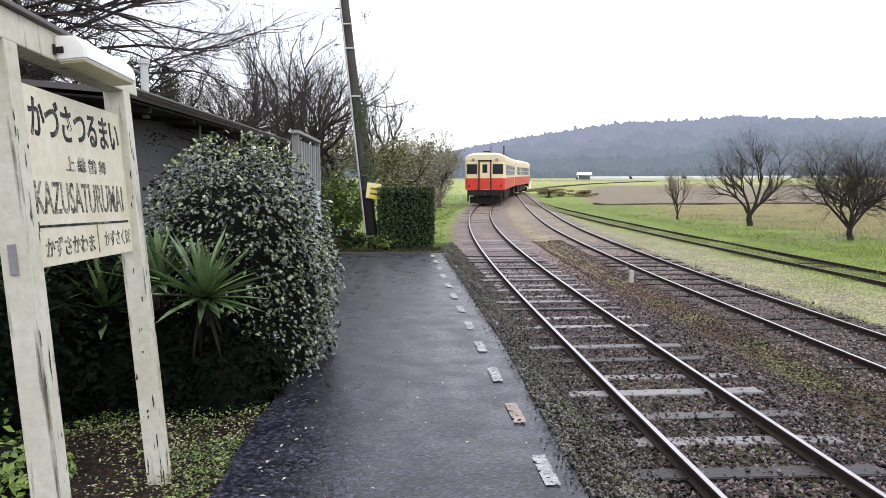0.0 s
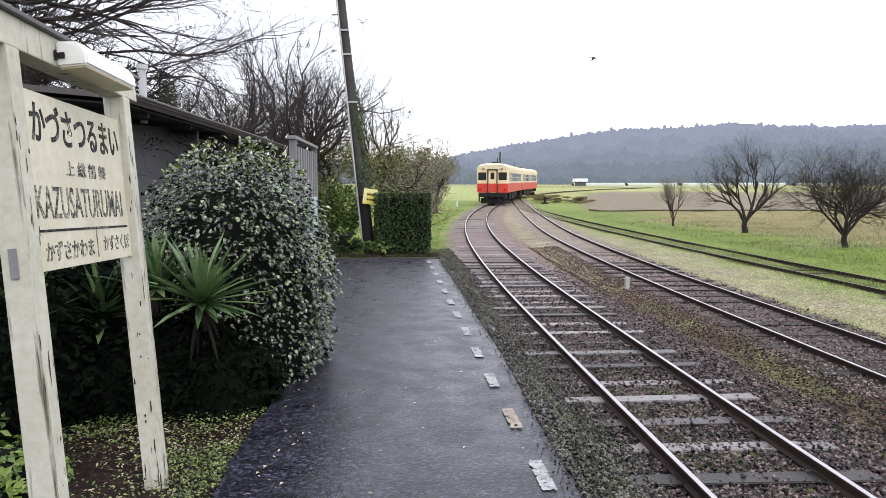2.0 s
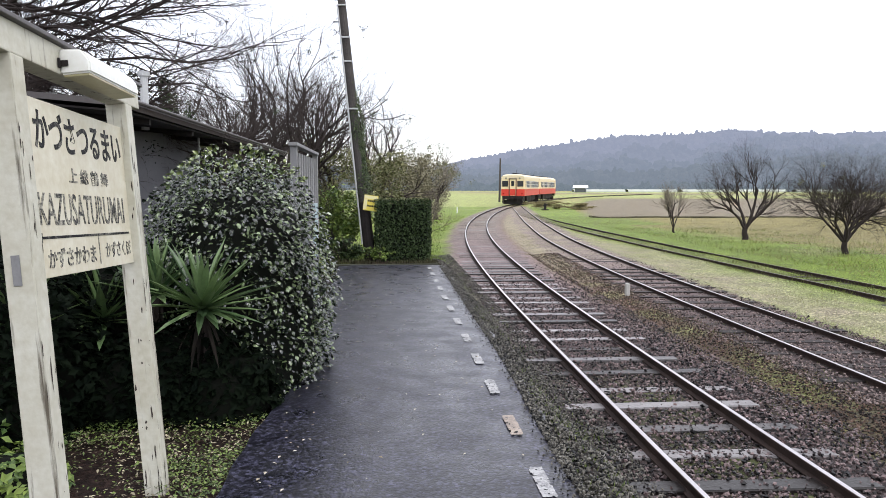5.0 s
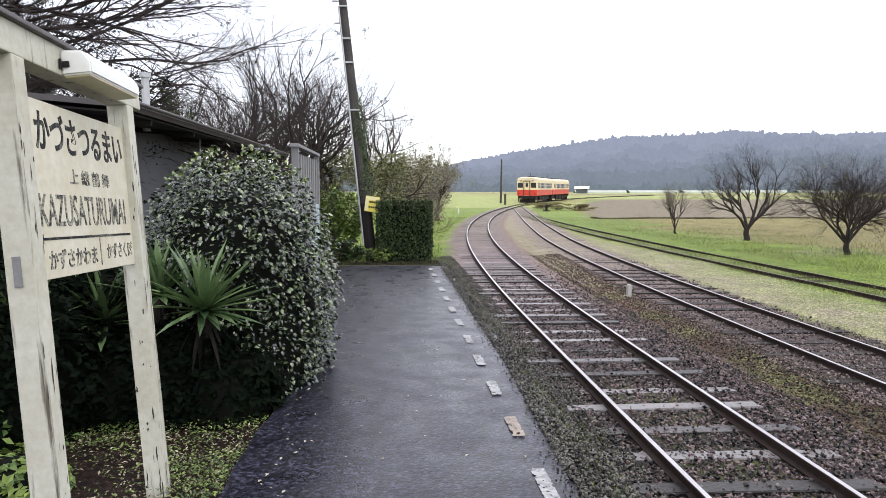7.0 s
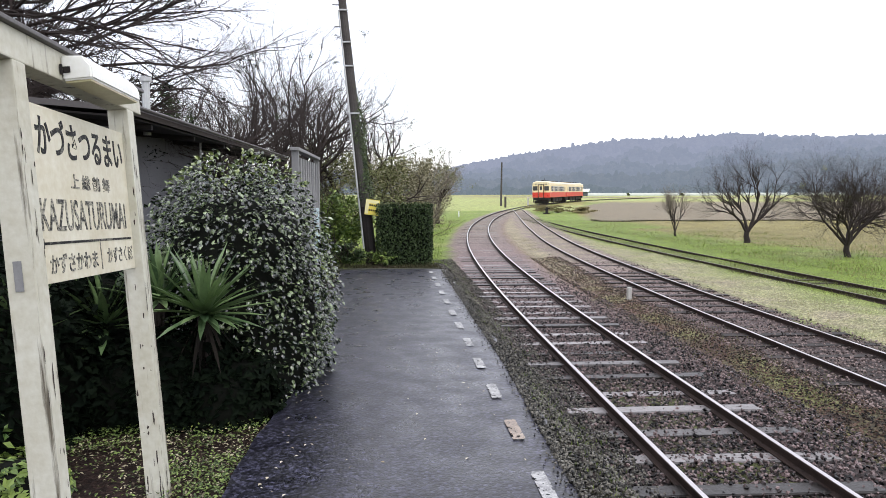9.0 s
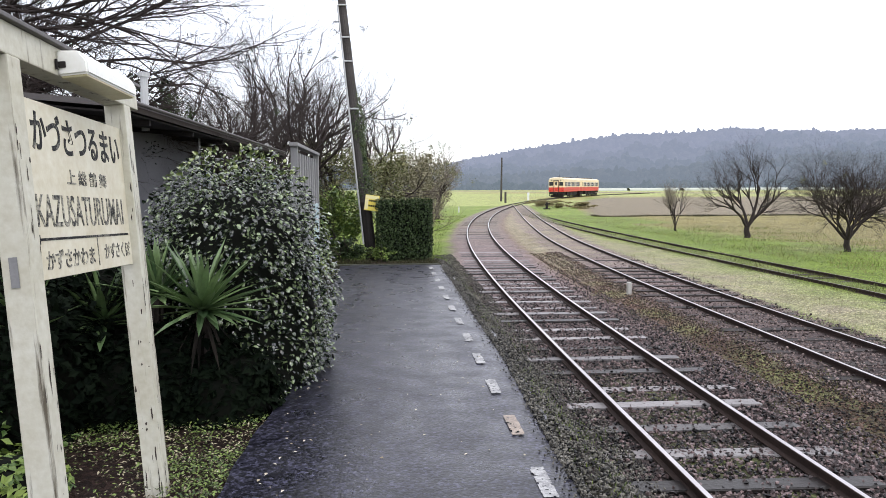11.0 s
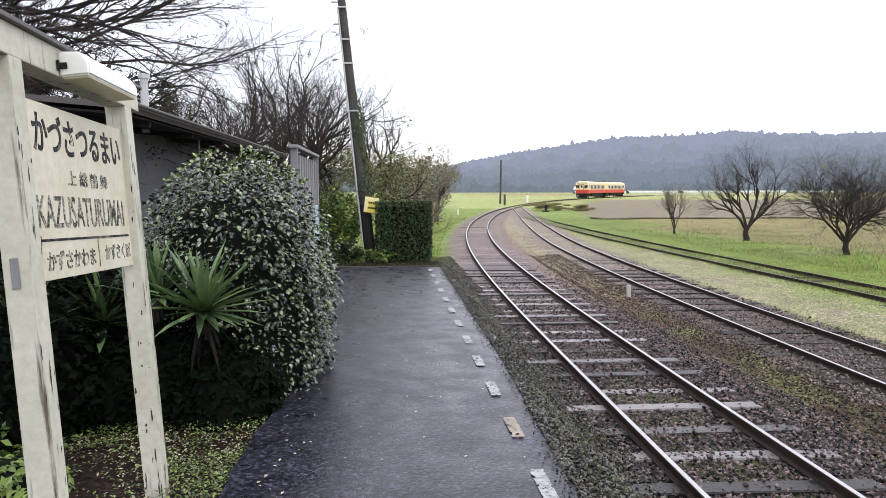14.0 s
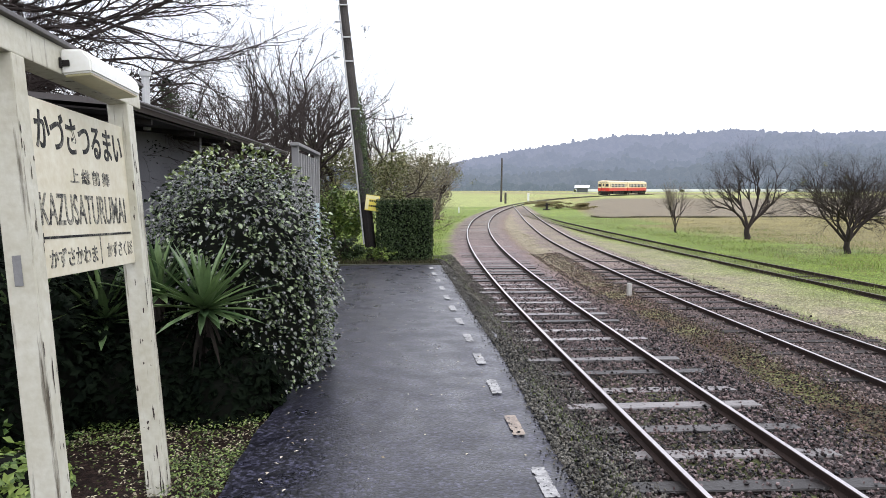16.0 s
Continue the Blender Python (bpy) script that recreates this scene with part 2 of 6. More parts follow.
M_DASHB = mat("stained_line_paint", (0.38, 0.31, 0.25), (0.17, 0.14, 0.12), rough=0.5, scale=14, fine=90, bump=0.5, contrast=0.12)
M_MOSSKERB = mat("mossy_kerb", (0.060, 0.062, 0.045), (0.03, 0.032, 0.024), rough=0.85, scale=6, fine=50, bump=0.5)
M_CONC = mat("old_concrete", (0.52, 0.51, 0.48), (0.34, 0.33, 0.31), rough=0.8, scale=3, fine=50, bump=0.4)
M_RED = mat("red_coach_paint", (0.66, 0.055, 0.035), (0.55, 0.045, 0.03), rough=0.35, scale=0.8, fine=12, bump=0.02)
M_CREAM = mat("cream_coach_paint", (0.82, 0.68, 0.43), (0.76, 0.62, 0.38), rough=0.35, scale=0.8, fine=12, bump=0.02)
M_CROOF = mat("coach_roof_paint", (0.78, 0.67, 0.46), (0.66, 0.56, 0.38), rough=0.5, scale=0.9, fine=10, bump=0.05)
M_UNDER = mat("underframe_black", (0.014, 0.013, 0.014), (0.035, 0.03, 0.028), rough=0.7, scale=3, fine=25)
M_GLASS = mat("coach_glass", (0.02, 0.022, 0.026), (0.035, 0.036, 0.04), rough=0.08, scale=1, fine=8, bump=0, spec=0.6)
M_GANGWAY = mat("dark_red_frame", (0.10, 0.018, 0.014), (0.06, 0.012, 0.010), rough=0.5, scale=3, fine=20, bump=0.05)
M_TAIL = mat("red_lens", (0.45, 0.02, 0.02), (0.35, 0.015, 0.015), rough=0.2, scale=4, fine=20, bump=0)
M_CHROME = mat("lamp_lens", (0.30, 0.27, 0.22), (0.22, 0.20, 0.16), rough=0.2, scale=4, fine=20, bump=0)
M_PLASTIC = mat("greenhouse_plastic", (0.50, 0.52, 0.47), (0.36, 0.39, 0.32), rough=0.6, scale=0.4, fine=4, bump=0)
M_WHITE = mat("white_sheet", (0.80, 0.81, 0.82), (0.70, 0.72, 0.73), rough=0.5, scale=0.4, fine=4, bump=0)
M_DARKWEED = mat("dark_weed_blade", (0.020, 0.022, 0.010), (0.075, 0.070, 0.035), rough=0.7, scale=0.6, fine=8, bump=0, island=0.8, contrast=0.45)
M_BIRD = mat("dark_feather", (0.02, 0.02, 0.022), (0.035, 0.033, 0.033), rough=0.7, scale=8, fine=60, bump=0)


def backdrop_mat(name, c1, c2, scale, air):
    """Distant woods seen through rain haze, which is painted in as a faint emission of the colour air."""
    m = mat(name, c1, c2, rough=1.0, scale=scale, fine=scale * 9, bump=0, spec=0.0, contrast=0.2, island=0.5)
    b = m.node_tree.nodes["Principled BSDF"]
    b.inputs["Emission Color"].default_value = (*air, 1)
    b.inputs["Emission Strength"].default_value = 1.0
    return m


# weaker, darker airlight on each nearer slope paints the haze by depth
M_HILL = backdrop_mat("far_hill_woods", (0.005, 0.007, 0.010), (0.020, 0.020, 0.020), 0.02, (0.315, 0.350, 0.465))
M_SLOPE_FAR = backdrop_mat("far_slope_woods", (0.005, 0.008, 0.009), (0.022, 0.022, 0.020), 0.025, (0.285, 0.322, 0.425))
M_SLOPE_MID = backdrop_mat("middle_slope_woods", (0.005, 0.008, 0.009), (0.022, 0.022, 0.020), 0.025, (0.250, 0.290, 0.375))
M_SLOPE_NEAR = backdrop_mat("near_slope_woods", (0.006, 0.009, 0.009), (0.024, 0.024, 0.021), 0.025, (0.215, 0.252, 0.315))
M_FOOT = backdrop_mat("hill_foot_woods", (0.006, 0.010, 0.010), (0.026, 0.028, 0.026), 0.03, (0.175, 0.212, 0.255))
# barn wall grey, with its shadow already in the colour
M_SHADOWWALL = mat("shadowed_barn_boards", (0.14, 0.15, 0.17), (0.10, 0.11, 0.12), rough=0.8, scale=1, fine=8)


def ground_mat():
    """Soil, gravel and turf: the tint of each stretch of land, broken up by grain and clumps."""
    m = mat("ground_cover_mix", (1.1, 1.1, 1.1), (0.38, 0.38, 0.38), rough=0.65, spec=0.15, scale=1.1, fine=30, bump=1.0, contrast=0.2, dist=0.03, grain=0.6)
    nt = m.node_tree
    at = nt.nodes.new("ShaderNodeVertexColor")
    at.layer_name = "land"
    b = nt.nodes["Principled BSDF"]
    old = b.inputs["Base Color"].links[0].from_socket
    mul = nt.nodes.new("ShaderNodeMix")
    mul.data_type, mul.blend_type = "RGBA", "MULTIPLY"
    mul.inputs["Factor"].default_value = 1
    nt.links.new(at.outputs["Color"], mul.inputs["A"])
    nt.links.new(old, mul.inputs["B"])
    nt.links.new(mul.outputs["Result"], b.inputs["Base Color"])
    return cells(m, 28, 0.55, 1.7, 0.5, 0.015)


M_GROUND = ground_mat()


# ---- mesh helpers ----
def mesh_ob(name, verts, faces, material, parent=None, label="", smooth=False):
    me = bpy.data.meshes.new(name)
    me.from_pydata([tuple(v) for v in verts], [], [tuple(f) for f in faces])
    me.materials.append(material)
    if smooth:
        me.polygons.foreach_set("use_smooth", [True] * len(me.polygons))
    me.update()
    ob = new(name, me)
    if parent:
        ob.parent = parent
    if label:
        ob["label"] = label
    return ob


def part(name, bm, material, parent=None, label=""):
    me = bpy.data.meshes.new(name)
    bmesh.ops.recalc_face_normals(bm, faces=bm.faces)
    bm.to_mesh(me)
    bm.free()
    for m in (material if isinstance(material, (list, tuple)) else [material]):
        me.materials.append(m)
    ob = new(name, me)
    if parent:
        ob.parent = parent
    if label:
        ob["label"] = label
    return ob


def thing(name, m=None):
    ob = new(name)
    ob.empty_display_size = 0.2
    if m is not None:
        ob.matrix_basis = m
    return ob


def box_bm(size, at=(0, 0, 0), bevel=0.0, bm=None, turn=None):
    bm = bm or bmesh.new()
    m = Matrix.Translation(at) @ (turn or Matrix()) @ Matrix.Diagonal((*size, 1))
    geo = bmesh.ops.create_cube(bm, size=1.0, matrix=m)
    if bevel:
        edges = list({e for v in geo["verts"] for e in v.link_edges})
        bmesh.ops.bevel(bm, geom=edges, offset=bevel, segments=2, affect="EDGES", profile=0.6)
    return bm


def rod_bm(a, b, r, r2=None, sides=10, bm=None):
    bm = bm or bmesh.new()
    a, b = Vector(a), Vector(b)
    m = Matrix.Translation((a + b) / 2) @ (b - a).to_track_quat("Z", "Y").to_matrix().to_4x4()
    bmesh.ops.create_cone(bm, cap_ends=True, segments=sides, radius1=r, radius2=r if r2 is None else r2, depth=(b - a).length, matrix=m)
    return bm


def scatter(tv, tf, rots, locs):
    """One template many times over: vertices and faces of the joined heap."""
    tv, tf = np.asarray(tv, float), np.asarray(tf, int)
    v = np.einsum("nij,vj->nvi", rots, tv) + locs[:, None, :]
    f = tf[None] + (np.arange(len(locs)) * len(tv))[:, None, None]
    return v.reshape(-1, 3), f.reshape(-1, tf.shape[1])


def turns(rng, n, tilt=1.0, size=(1.0, 1.0)):
    """Random turns about z, then tipped by up to tilt radians, with a random size."""
    a, b, c = rng.uniform(0, 2 * np.pi, n), rng.normal(0, tilt, n), rng.normal(0, tilt, n)
    z = np.zeros(n)
    o = np.ones(n)
    rz = np.stack([np.stack([np.cos(a), -np.sin(a), z], 1), np.stack([np.sin(a), np.cos(a), z], 1), np.stack([z, z, o], 1)], 1)
    rx = np.stack([np.stack([o, z, z], 1), np.stack([z, np.cos(b), -np.sin(b)], 1), np.stack([z, np.sin(b), np.cos(b)], 1)], 1)
    ry = np.stack([np.stack([np.cos(c), z, np.sin(c)], 1), np.stack([z, o, z], 1), np.stack([-np.sin(c), z, np.cos(c)], 1)], 1)
    s = rng.uniform(*size, n)
    return np.einsum("nij,njk,nkl->nil", rx, ry, rz) * s[:, None, None]


def facing(rng, normals, jitter, size):
    """Turns that lay a leaf's face along the given normals, more or less."""
    n = normals + rng.normal(0, jitter, normals.shape)
    n /= np.linalg.norm(n, axis=1, keepdims=True)
    t = np.cross(n, rng.normal(0, 1, n.shape))
    t /= np.linalg.norm(t, axis=1, keepdims=True)
    s = rng.uniform(*size, len(n))
    return np.stack([t, np.cross(n, t), n], 2) * s[:, None, None]


LEAF_V = [(0, -1, 0), (0.52, -0.1, 0.16), (0, 1, -0.12), (-0.52, -0.1, 0.16), (0, -0.1, 0)]
LEAF_F = [(0, 1, 4), (1, 2, 4), (2, 3, 4), (3, 0, 4)]
BLADE_V = [(-0.012, 0, 0), (0.012, 0, 0), (0.009, 0.06, 0.55), (0.0, 0.25, 1.0)]
BLADE_F = [(0, 1, 2), (0, 2, 3)]
STONE_V = [(1, 0.1, 0), (0.2, 1, 0.1), (-1, 0.2, -0.1), (-0.1, -1, 0), (0.15, 0.1, 0.75), (-0.1, 0, -0.7)]
STONE_F = [(0, 1, 4), (1, 2, 4), (2, 3, 4), (3, 0, 4), (1, 0, 5), (2, 1, 5), (3, 2, 5), (0, 3, 5)]


def tube(vs, fs, pts, radii, sides):
    """Adds a tapering tube along pts to the lists of vertices and faces."""
    base = len(vs)
    for i, (p, r) in enumerate(zip(pts, radii)):
        d = (pts[min(i + 1, len(pts) - 1)] - pts[max(i - 1, 0)])
        d = d / (np.linalg.norm(d) + 1e-9)
        u = np.cross(d, (0.31, 0.95, 0.1))
        u /= np.linalg.norm(u) + 1e-9
        w = np.cross(d, u)
        for k in range(sides):
            a = 2 * np.pi * k / sides
            vs.append(p + r * (np.cos(a) * u + np.sin(a) * w))
    for i in range(len(pts) - 1):
        for k in range(sides):
            k2 = (k + 1) % sides
            fs.append((base + i * sides + k, base + i * sides + k2, base + (i + 1) * sides + k2, base + (i + 1) * sides + k))


def grow(rng, out, start, way, length, radius, level, levels, kids, spread, lift, wander=0.16, shrink=0.62):
    """A limb and, level by level, what branches off it. out[level] gathers (points, radii)."""
    n = 6 if level < 2 else 4 if level < levels else 3
    pts, p, d = [np.array(start, float)], np.array(start, float), np.array(way, float)
    for i in range(n):
        d = d + rng.normal(0, wander, 3) + np.array((0, 0, lift)) * 0.5
        d /= np.linalg.norm(d)
        p = p + d * length / n
        pts.append(p)
    end = radius * (0.5 if level < levels else 0.35)
    out[level].append((pts, np.linspace(radius, end, n + 1)))
    if level == levels:
        return
    for k in range(kids[level]):
        f = rng.uniform(0.3, 1.0) if k else 1.0
        i = f * n
        j = min(int(i), n - 1)
        q = pts[j] + (pts[j + 1] - pts[j]) * (i - j)
        dd = pts[j + 1] - pts[j]
        dd = dd / np.linalg.norm(dd)
        side = rng.normal(0, 1, 3)
        side -= dd * side.dot(dd)
        side /= np.linalg.norm(side)
        nd = dd + side * rng.uniform(0.5, 1.0) * spread
        nd /= np.linalg.norm(nd)
        grow(rng, out, q, nd, length * shrink * rng.uniform(0.75, 1.25), (radius + (end - radius) * f) * 0.66, level + 1, levels, kids, spread, lift, wander, shrink)


def limbs(out, levels, sides):
    vs, fs = [], []
    for lv in levels:
        for pts, radii in out[lv]:
            tube(vs, fs, pts, radii, sides(lv))
    return vs, fs


def bare_tree(name, base, stems, kids, spread, lift, seed, label, radius, length, group="", twig=None, leaves=0, leaf_mat=None, wander=0.16,
              leaf_size=(0.02, 0.05), leaf_lump=0.12, shrink=0.62, foot=0.0, extra=()):
    """stems: the ways of the first limbs out of the foot."""
    rng = np.random.default_rng(seed)
    levels = len(kids)
    out = [[] for _ in range(levels + 1)]
    if foot:
        out[0].append(([np.array((0.04 * math.sin(k * 2.0), 0, foot * k / 3 - 0.1)) for k in range(4)], np.linspace(radius * 1.9, radius * 1.45, 4)))
    for w in stems:
        grow(rng, out, (0, 0, foot - 0.12), np.array(w) / np.linalg.norm(w), length * rng.uniform(0.85, 1.15), radius * rng.uniform(0.8, 1.1), 0, levels, kids, spread, lift, wander, shrink)
    for start, w, ln in extra:
        grow(rng, out, start, np.array(w) / np.linalg.norm(w), ln, radius * 0.17, 1, levels, kids, spread * 0.75, lift, 0.13, 0.42)
    t = thing(name, pose(*base))
    mesh_ob("trunk", *limbs(out, (0, 1), lambda lv: 8 - 2 * lv), M_BARK, t, smooth=True)
    mesh_ob("crown", *limbs(out, range(2, levels + 1), lambda lv: 4 if lv == 2 else 3), twig or M_TWIG, t)
    if leaves:
        ends = np.array([pts[-1] for pts, r in out[levels]])
        tufts = ends[rng.integers(0, len(ends), max(leaves // 45, 1))]
        at = tufts[rng.integers(0, len(tufts), leaves)] + rng.normal(0, leaf_lump, (leaves, 3))
        mesh_ob("foliage", *scatter(LEAF_V, LEAF_F, turns(rng, leaves, 0.9, leaf_size), at), leaf_mat or M_OLIVE, t)
    return tagged(t, label, "tree", group)


# ---- the lines of the tracks ----
GAUGE, RAIL_TOP = 1.132, 0.15
KNOTS = (0, 12, 24, 36, 50, 65, 80, 95, 120, 150, 190, 240)
TURNS = (0, 1.01, 3.48, 6.39, 9.48, 12.14, 14.35, 16.3, 19.5, 23.7, 29.5, 36.5)
S = np.arange(-10, 245, 0.5)
HEAD = np.radians(np.interp(S, KNOTS, TURNS))
MAIN = np.stack([2.87 + np.cumsum(np.sin(HEAD)) * 0.5, -10 + np.cumsum(np.cos(HEAD)) * 0.5], 1)


def main_at(s):
    return np.array((np.interp(s, S, MAIN[:, 0]), np.interp(s, S, MAIN[:, 1])))


def spline(ctrl, step=0.5):
    """A smooth line x(y) through a few control points (monotone in y)."""
    ctrl = np.array(ctrl, float)
    y = np.arange(ctrl[0, 1], ctrl[-1, 1], step)
    m = np.gradient(ctrl[:, 0], ctrl[:, 1])
    i = np.clip(np.searchsorted(ctrl[:, 1], y, side="right") - 1, 0, len(ctrl) - 2)
    h = ctrl[i + 1, 1] - ctrl[i, 1]
    t = (y - ctrl[i, 1]) / h
    x = (2 * t**3 - 3 * t**2 + 1) * ctrl[i, 0] + (t**3 - 2 * t**2 + t) * h * m[i] + (-2 * t**3 + 3 * t**2) * ctrl[i + 1, 0] + (t**3 - t**2) * h * m[i + 1]
    return np.stack([x, y], 1)


LOOP = spline([(6.35, -8), (6.38, 9), (6.6, 17.5), (7.35, 29.5), (9.2, 44.5), (11.9, 63), (16.4, 93)])
SIDING = spline([(11.6, -8), (11.2, 15.5), (10.95, 28), (10.98, 38), (11.2, 48), (11.95, 62), (13.9, 77)])


# ---- ground: one sheet to the horizon ----
def smooth(a, b, v):
    t = np.clip((v - a) / (b - a), 0, 1)
    return t * t * (3 - 2 * t)


def steps(parts):
    return np.unique(np.round(np.concatenate([np.arange(a, b, s) for a, b, s in parts]), 3))


def near_line(x, y, line):
    lx = np.interp(y, line[:, 1], line[:, 0], right=1e4)
    return np.abs(x - lx)


def terrain(x, y):
    """Height of the ground: the raised station side, its bank to the track, the flat fields."""
    edge = 1.3 + 0.05 * np.sin(y * 1.7) + 0.03 * np.sin(y * 4.1)
    side = 1 - smooth(0, 0.62, x - edge)
    along = 1 - smooth(18.2, 25.5, y)
    deep = (1 - smooth(-8.0, 1.6, x)) * 0.5
    z = 0.52 * np.maximum(side * along, deep * side)
    z += 0.03 * np.sin(x * 0.9 + 1.3 * np.sin(y * 0.35)) * np.sin(y * 0.61 + x * 0.2) * smooth(1.0, 6.0, np.minimum(near_line(x, y, MAIN), near_line(x, y, LOOP)))
    bed = np.minimum(near_line(x, y, MAIN), near_line(x, y, LOOP))
    z += 0.06 * (1 - smooth(1.1, 1.9, bed))
    z -= 0.16 * np.exp(-((y - 58.4) / 1.1) ** 2) * smooth(16, 17.5, x)
    return z


gx = steps([(-1500, -200, 130), (-200, -30, 12), (-30, -6, 1.2), (-6, 22, 0.2), (22, 60, 1.0), (60, 260, 8), (260, 2600, 130)])
gy = steps([(-60, 2, 3), (2, 40, 0.2), (40, 130, 0.9), (130, 420, 6), (420, 3000, 130)])
GX, GY = np.meshgrid(gx, gy)
gz = terrain(GX, GY) - 0.03
rng = np.random.default_rng(5)
wob = np.array([noise.noise((x * 0.35, y * 0.35, 0)) for x, y in zip(GX.ravel(), GY.ravel())]).reshape(GX.shape)
wob2 = np.array([noise.noise((x * 1.3, y * 1.3, 4)) for x, y in zip(GX.ravel(), GY.ravel())]).reshape(GX.shape)

GREEN, STRAW, SOIL, GRAVEL = np.array((0.23, 0.32, 0.048)), np.array((0.50, 0.44, 0.24)), np.array((0.052, 0.031, 0.025)), np.array((0.045, 0.034, 0.033))
TAN = np.array((0.42, 0.37, 0.245))
FIELD, YFIELD, FARGREEN = np.array((0.27, 0.225, 0.15)), np.array((0.33, 0.285, 0.105)), np.array((0.42, 0.47, 0.155))


def blend(c, col, w):
    w = np.clip(w, 0, 1)[..., None]
    return c * (1 - w) + col * w


q = GX + 1.2 * wob + 0.5 * wob2
d_main, d_loop, d_sid = near_line(GX, GY, MAIN), near_line(GX, GY, LOOP), near_line(GX, GY, SIDING)
x_main, x_loop = np.interp(GY, MAIN[:, 1], MAIN[:, 0]), np.interp(GY, LOOP[:, 1], LOOP[:, 0], right=0)
x_sid = np.interp(GY, SIDING[:, 1], SIDING[:, 0])
land = np.zeros((*GX.shape, 3)) + GREEN
land = blend(land, STRAW, smooth(0.0, 0.5, wob) * 0.3)
# between loop and siding: straw turf; greener to the near right
between = smooth(0.9, 1.6, GX - x_loop) * (1 - smooth(-1.4, -0.3, q - x_sid)) * (GY < 70)
land = blend(land, TAN * 0.92, between * np.clip(0.85 - 0.4 * smooth(8.3, 10.2, q) * (1 - smooth(22, 34, GY)) + 0.5 * wob2, 0, 1))
# between main line and loop: brown soil with a weedy middle
mid = smooth(0.6, 1.0, GX - x_main) * (1 - smooth(-0.9, -0.3, GX - x_loop))
land = blend(land, SOIL, mid)
# soil paled with distance, the grazing wet sheen put into its tint
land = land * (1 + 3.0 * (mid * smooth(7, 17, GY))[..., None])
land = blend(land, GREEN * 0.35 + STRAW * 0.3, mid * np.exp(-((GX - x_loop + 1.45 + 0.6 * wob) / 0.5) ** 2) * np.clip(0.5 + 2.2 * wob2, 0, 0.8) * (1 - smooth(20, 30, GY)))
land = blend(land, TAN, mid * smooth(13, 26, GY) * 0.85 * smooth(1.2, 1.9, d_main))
# beds: the far wet sheen is painted in as paler gravel and tan
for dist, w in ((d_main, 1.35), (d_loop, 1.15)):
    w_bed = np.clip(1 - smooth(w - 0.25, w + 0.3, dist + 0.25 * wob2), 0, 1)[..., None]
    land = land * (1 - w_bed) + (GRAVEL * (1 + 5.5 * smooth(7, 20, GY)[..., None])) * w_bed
land = blend(land, TAN * 0.9, (1 - smooth(0.7, 1.6, d_loop)) * smooth(16, 30, GY) * np.clip(0.5 + 0.8 * wob2, 0, 0.8))
land = blend(land, GREEN * 0.28 + GRAVEL * 0.5, (1 - smooth(0.35, 0.55, d_main)) * (1 - smooth(7, 10, GY)) * np.clip(0.6 + wob2, 0, 0.8))
land = blend(land, TAN * 0.7, (1 - smooth(0.9, 1.8, d_main)) * smooth(22, 50, GY) * 0.5)
land = blend(land, GRAVEL * 1.1, (1 - smooth(0.3, 0.7, d_sid + 0.3 * wob2)) * 0.35)
# the bank beside the platform and the trodden end of it
bank = smooth(0.8, 1.2, GX) * (1 - smooth(-1.5, -1.0, GX - x_main)) * (GY < 30)
land = blend(land, GRAVEL * 0.95, bank * (1 - smooth(17, 24, GY + 3 * wob)))
land = blend(land, GREEN * 0.6, bank * smooth(0.15, 0.5, wob2) * 0.5)
# the shaded garden behind the name board: its shade is painted into the soil tint
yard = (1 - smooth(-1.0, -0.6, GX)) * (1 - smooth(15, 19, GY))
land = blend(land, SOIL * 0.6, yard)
end = smooth(16.6, 16.9, GY) * (1 - smooth(18.6, 20.5, GY)) * smooth(-1.2, -0.8, GX) * (1 - smooth(1.0, 1.6, GX))
land = blend(land, SOIL * 0.8, end)
# fields beyond the siding
fx = smooth(14.6, 15.6, GX + 0.3 * wob) * (GY < 46)
land = blend(land, GREEN * 0.85, smooth(11.9, 12.4, q) * (1 - fx) * (GY < 60))
land = blend(land, YFIELD * 0.82, fx * smooth(-0.5, 0.6, wob2 + (GX - 17.5) * 0.35 + (GY - 30) * 0.05))
east = GX > x_main + 8
land = blend(land, YFIELD * 0.95, east * smooth(45, 46.5, GY) * smooth(17, 20, GX))
land = blend(land, FIELD, east * smooth(58.5, 59.5, GY) * smooth(0, 2, GX - 0.26 * GY))
land = blend(land, np.array((0.03, 0.035, 0.015)), np.exp(-((GY - 58.4) / 0.9) ** 2) * smooth(16, 17.5, GX))
far = np.where(GX > 0.27 * GY, smooth(140, 165, GY), smooth(86, 92, GY))
land = blend(land, FARGREEN, far)
band = np.sin(GY * 0.055 + 0.4 * np.sin(GX * 0.01)) * 0.5 + 0.5
land = blend(land, YFIELD * 1.15, far * smooth(0.45, 0.75, band) * 0.8 * smooth(10, 45, GX))
land = blend(land, FIELD * 1.1, far * smooth(0.7, 0.9, np.sin(GX * 0.03 + GY * 0.021)) * 0.7 * (GX > 30))

nx, ny = len(gx), len(gy)
idx = np.arange(nx * ny).reshape(ny, nx)
gf = np.stack([idx[:-1, :-1], idx[:-1, 1:], idx[1:, 1:], idx[1:, :-1]], -1).reshape(-1, 4)
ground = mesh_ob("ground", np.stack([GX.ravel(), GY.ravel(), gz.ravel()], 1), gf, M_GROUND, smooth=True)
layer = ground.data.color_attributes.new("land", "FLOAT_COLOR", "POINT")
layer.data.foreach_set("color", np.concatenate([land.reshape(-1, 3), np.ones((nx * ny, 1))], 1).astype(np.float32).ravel())
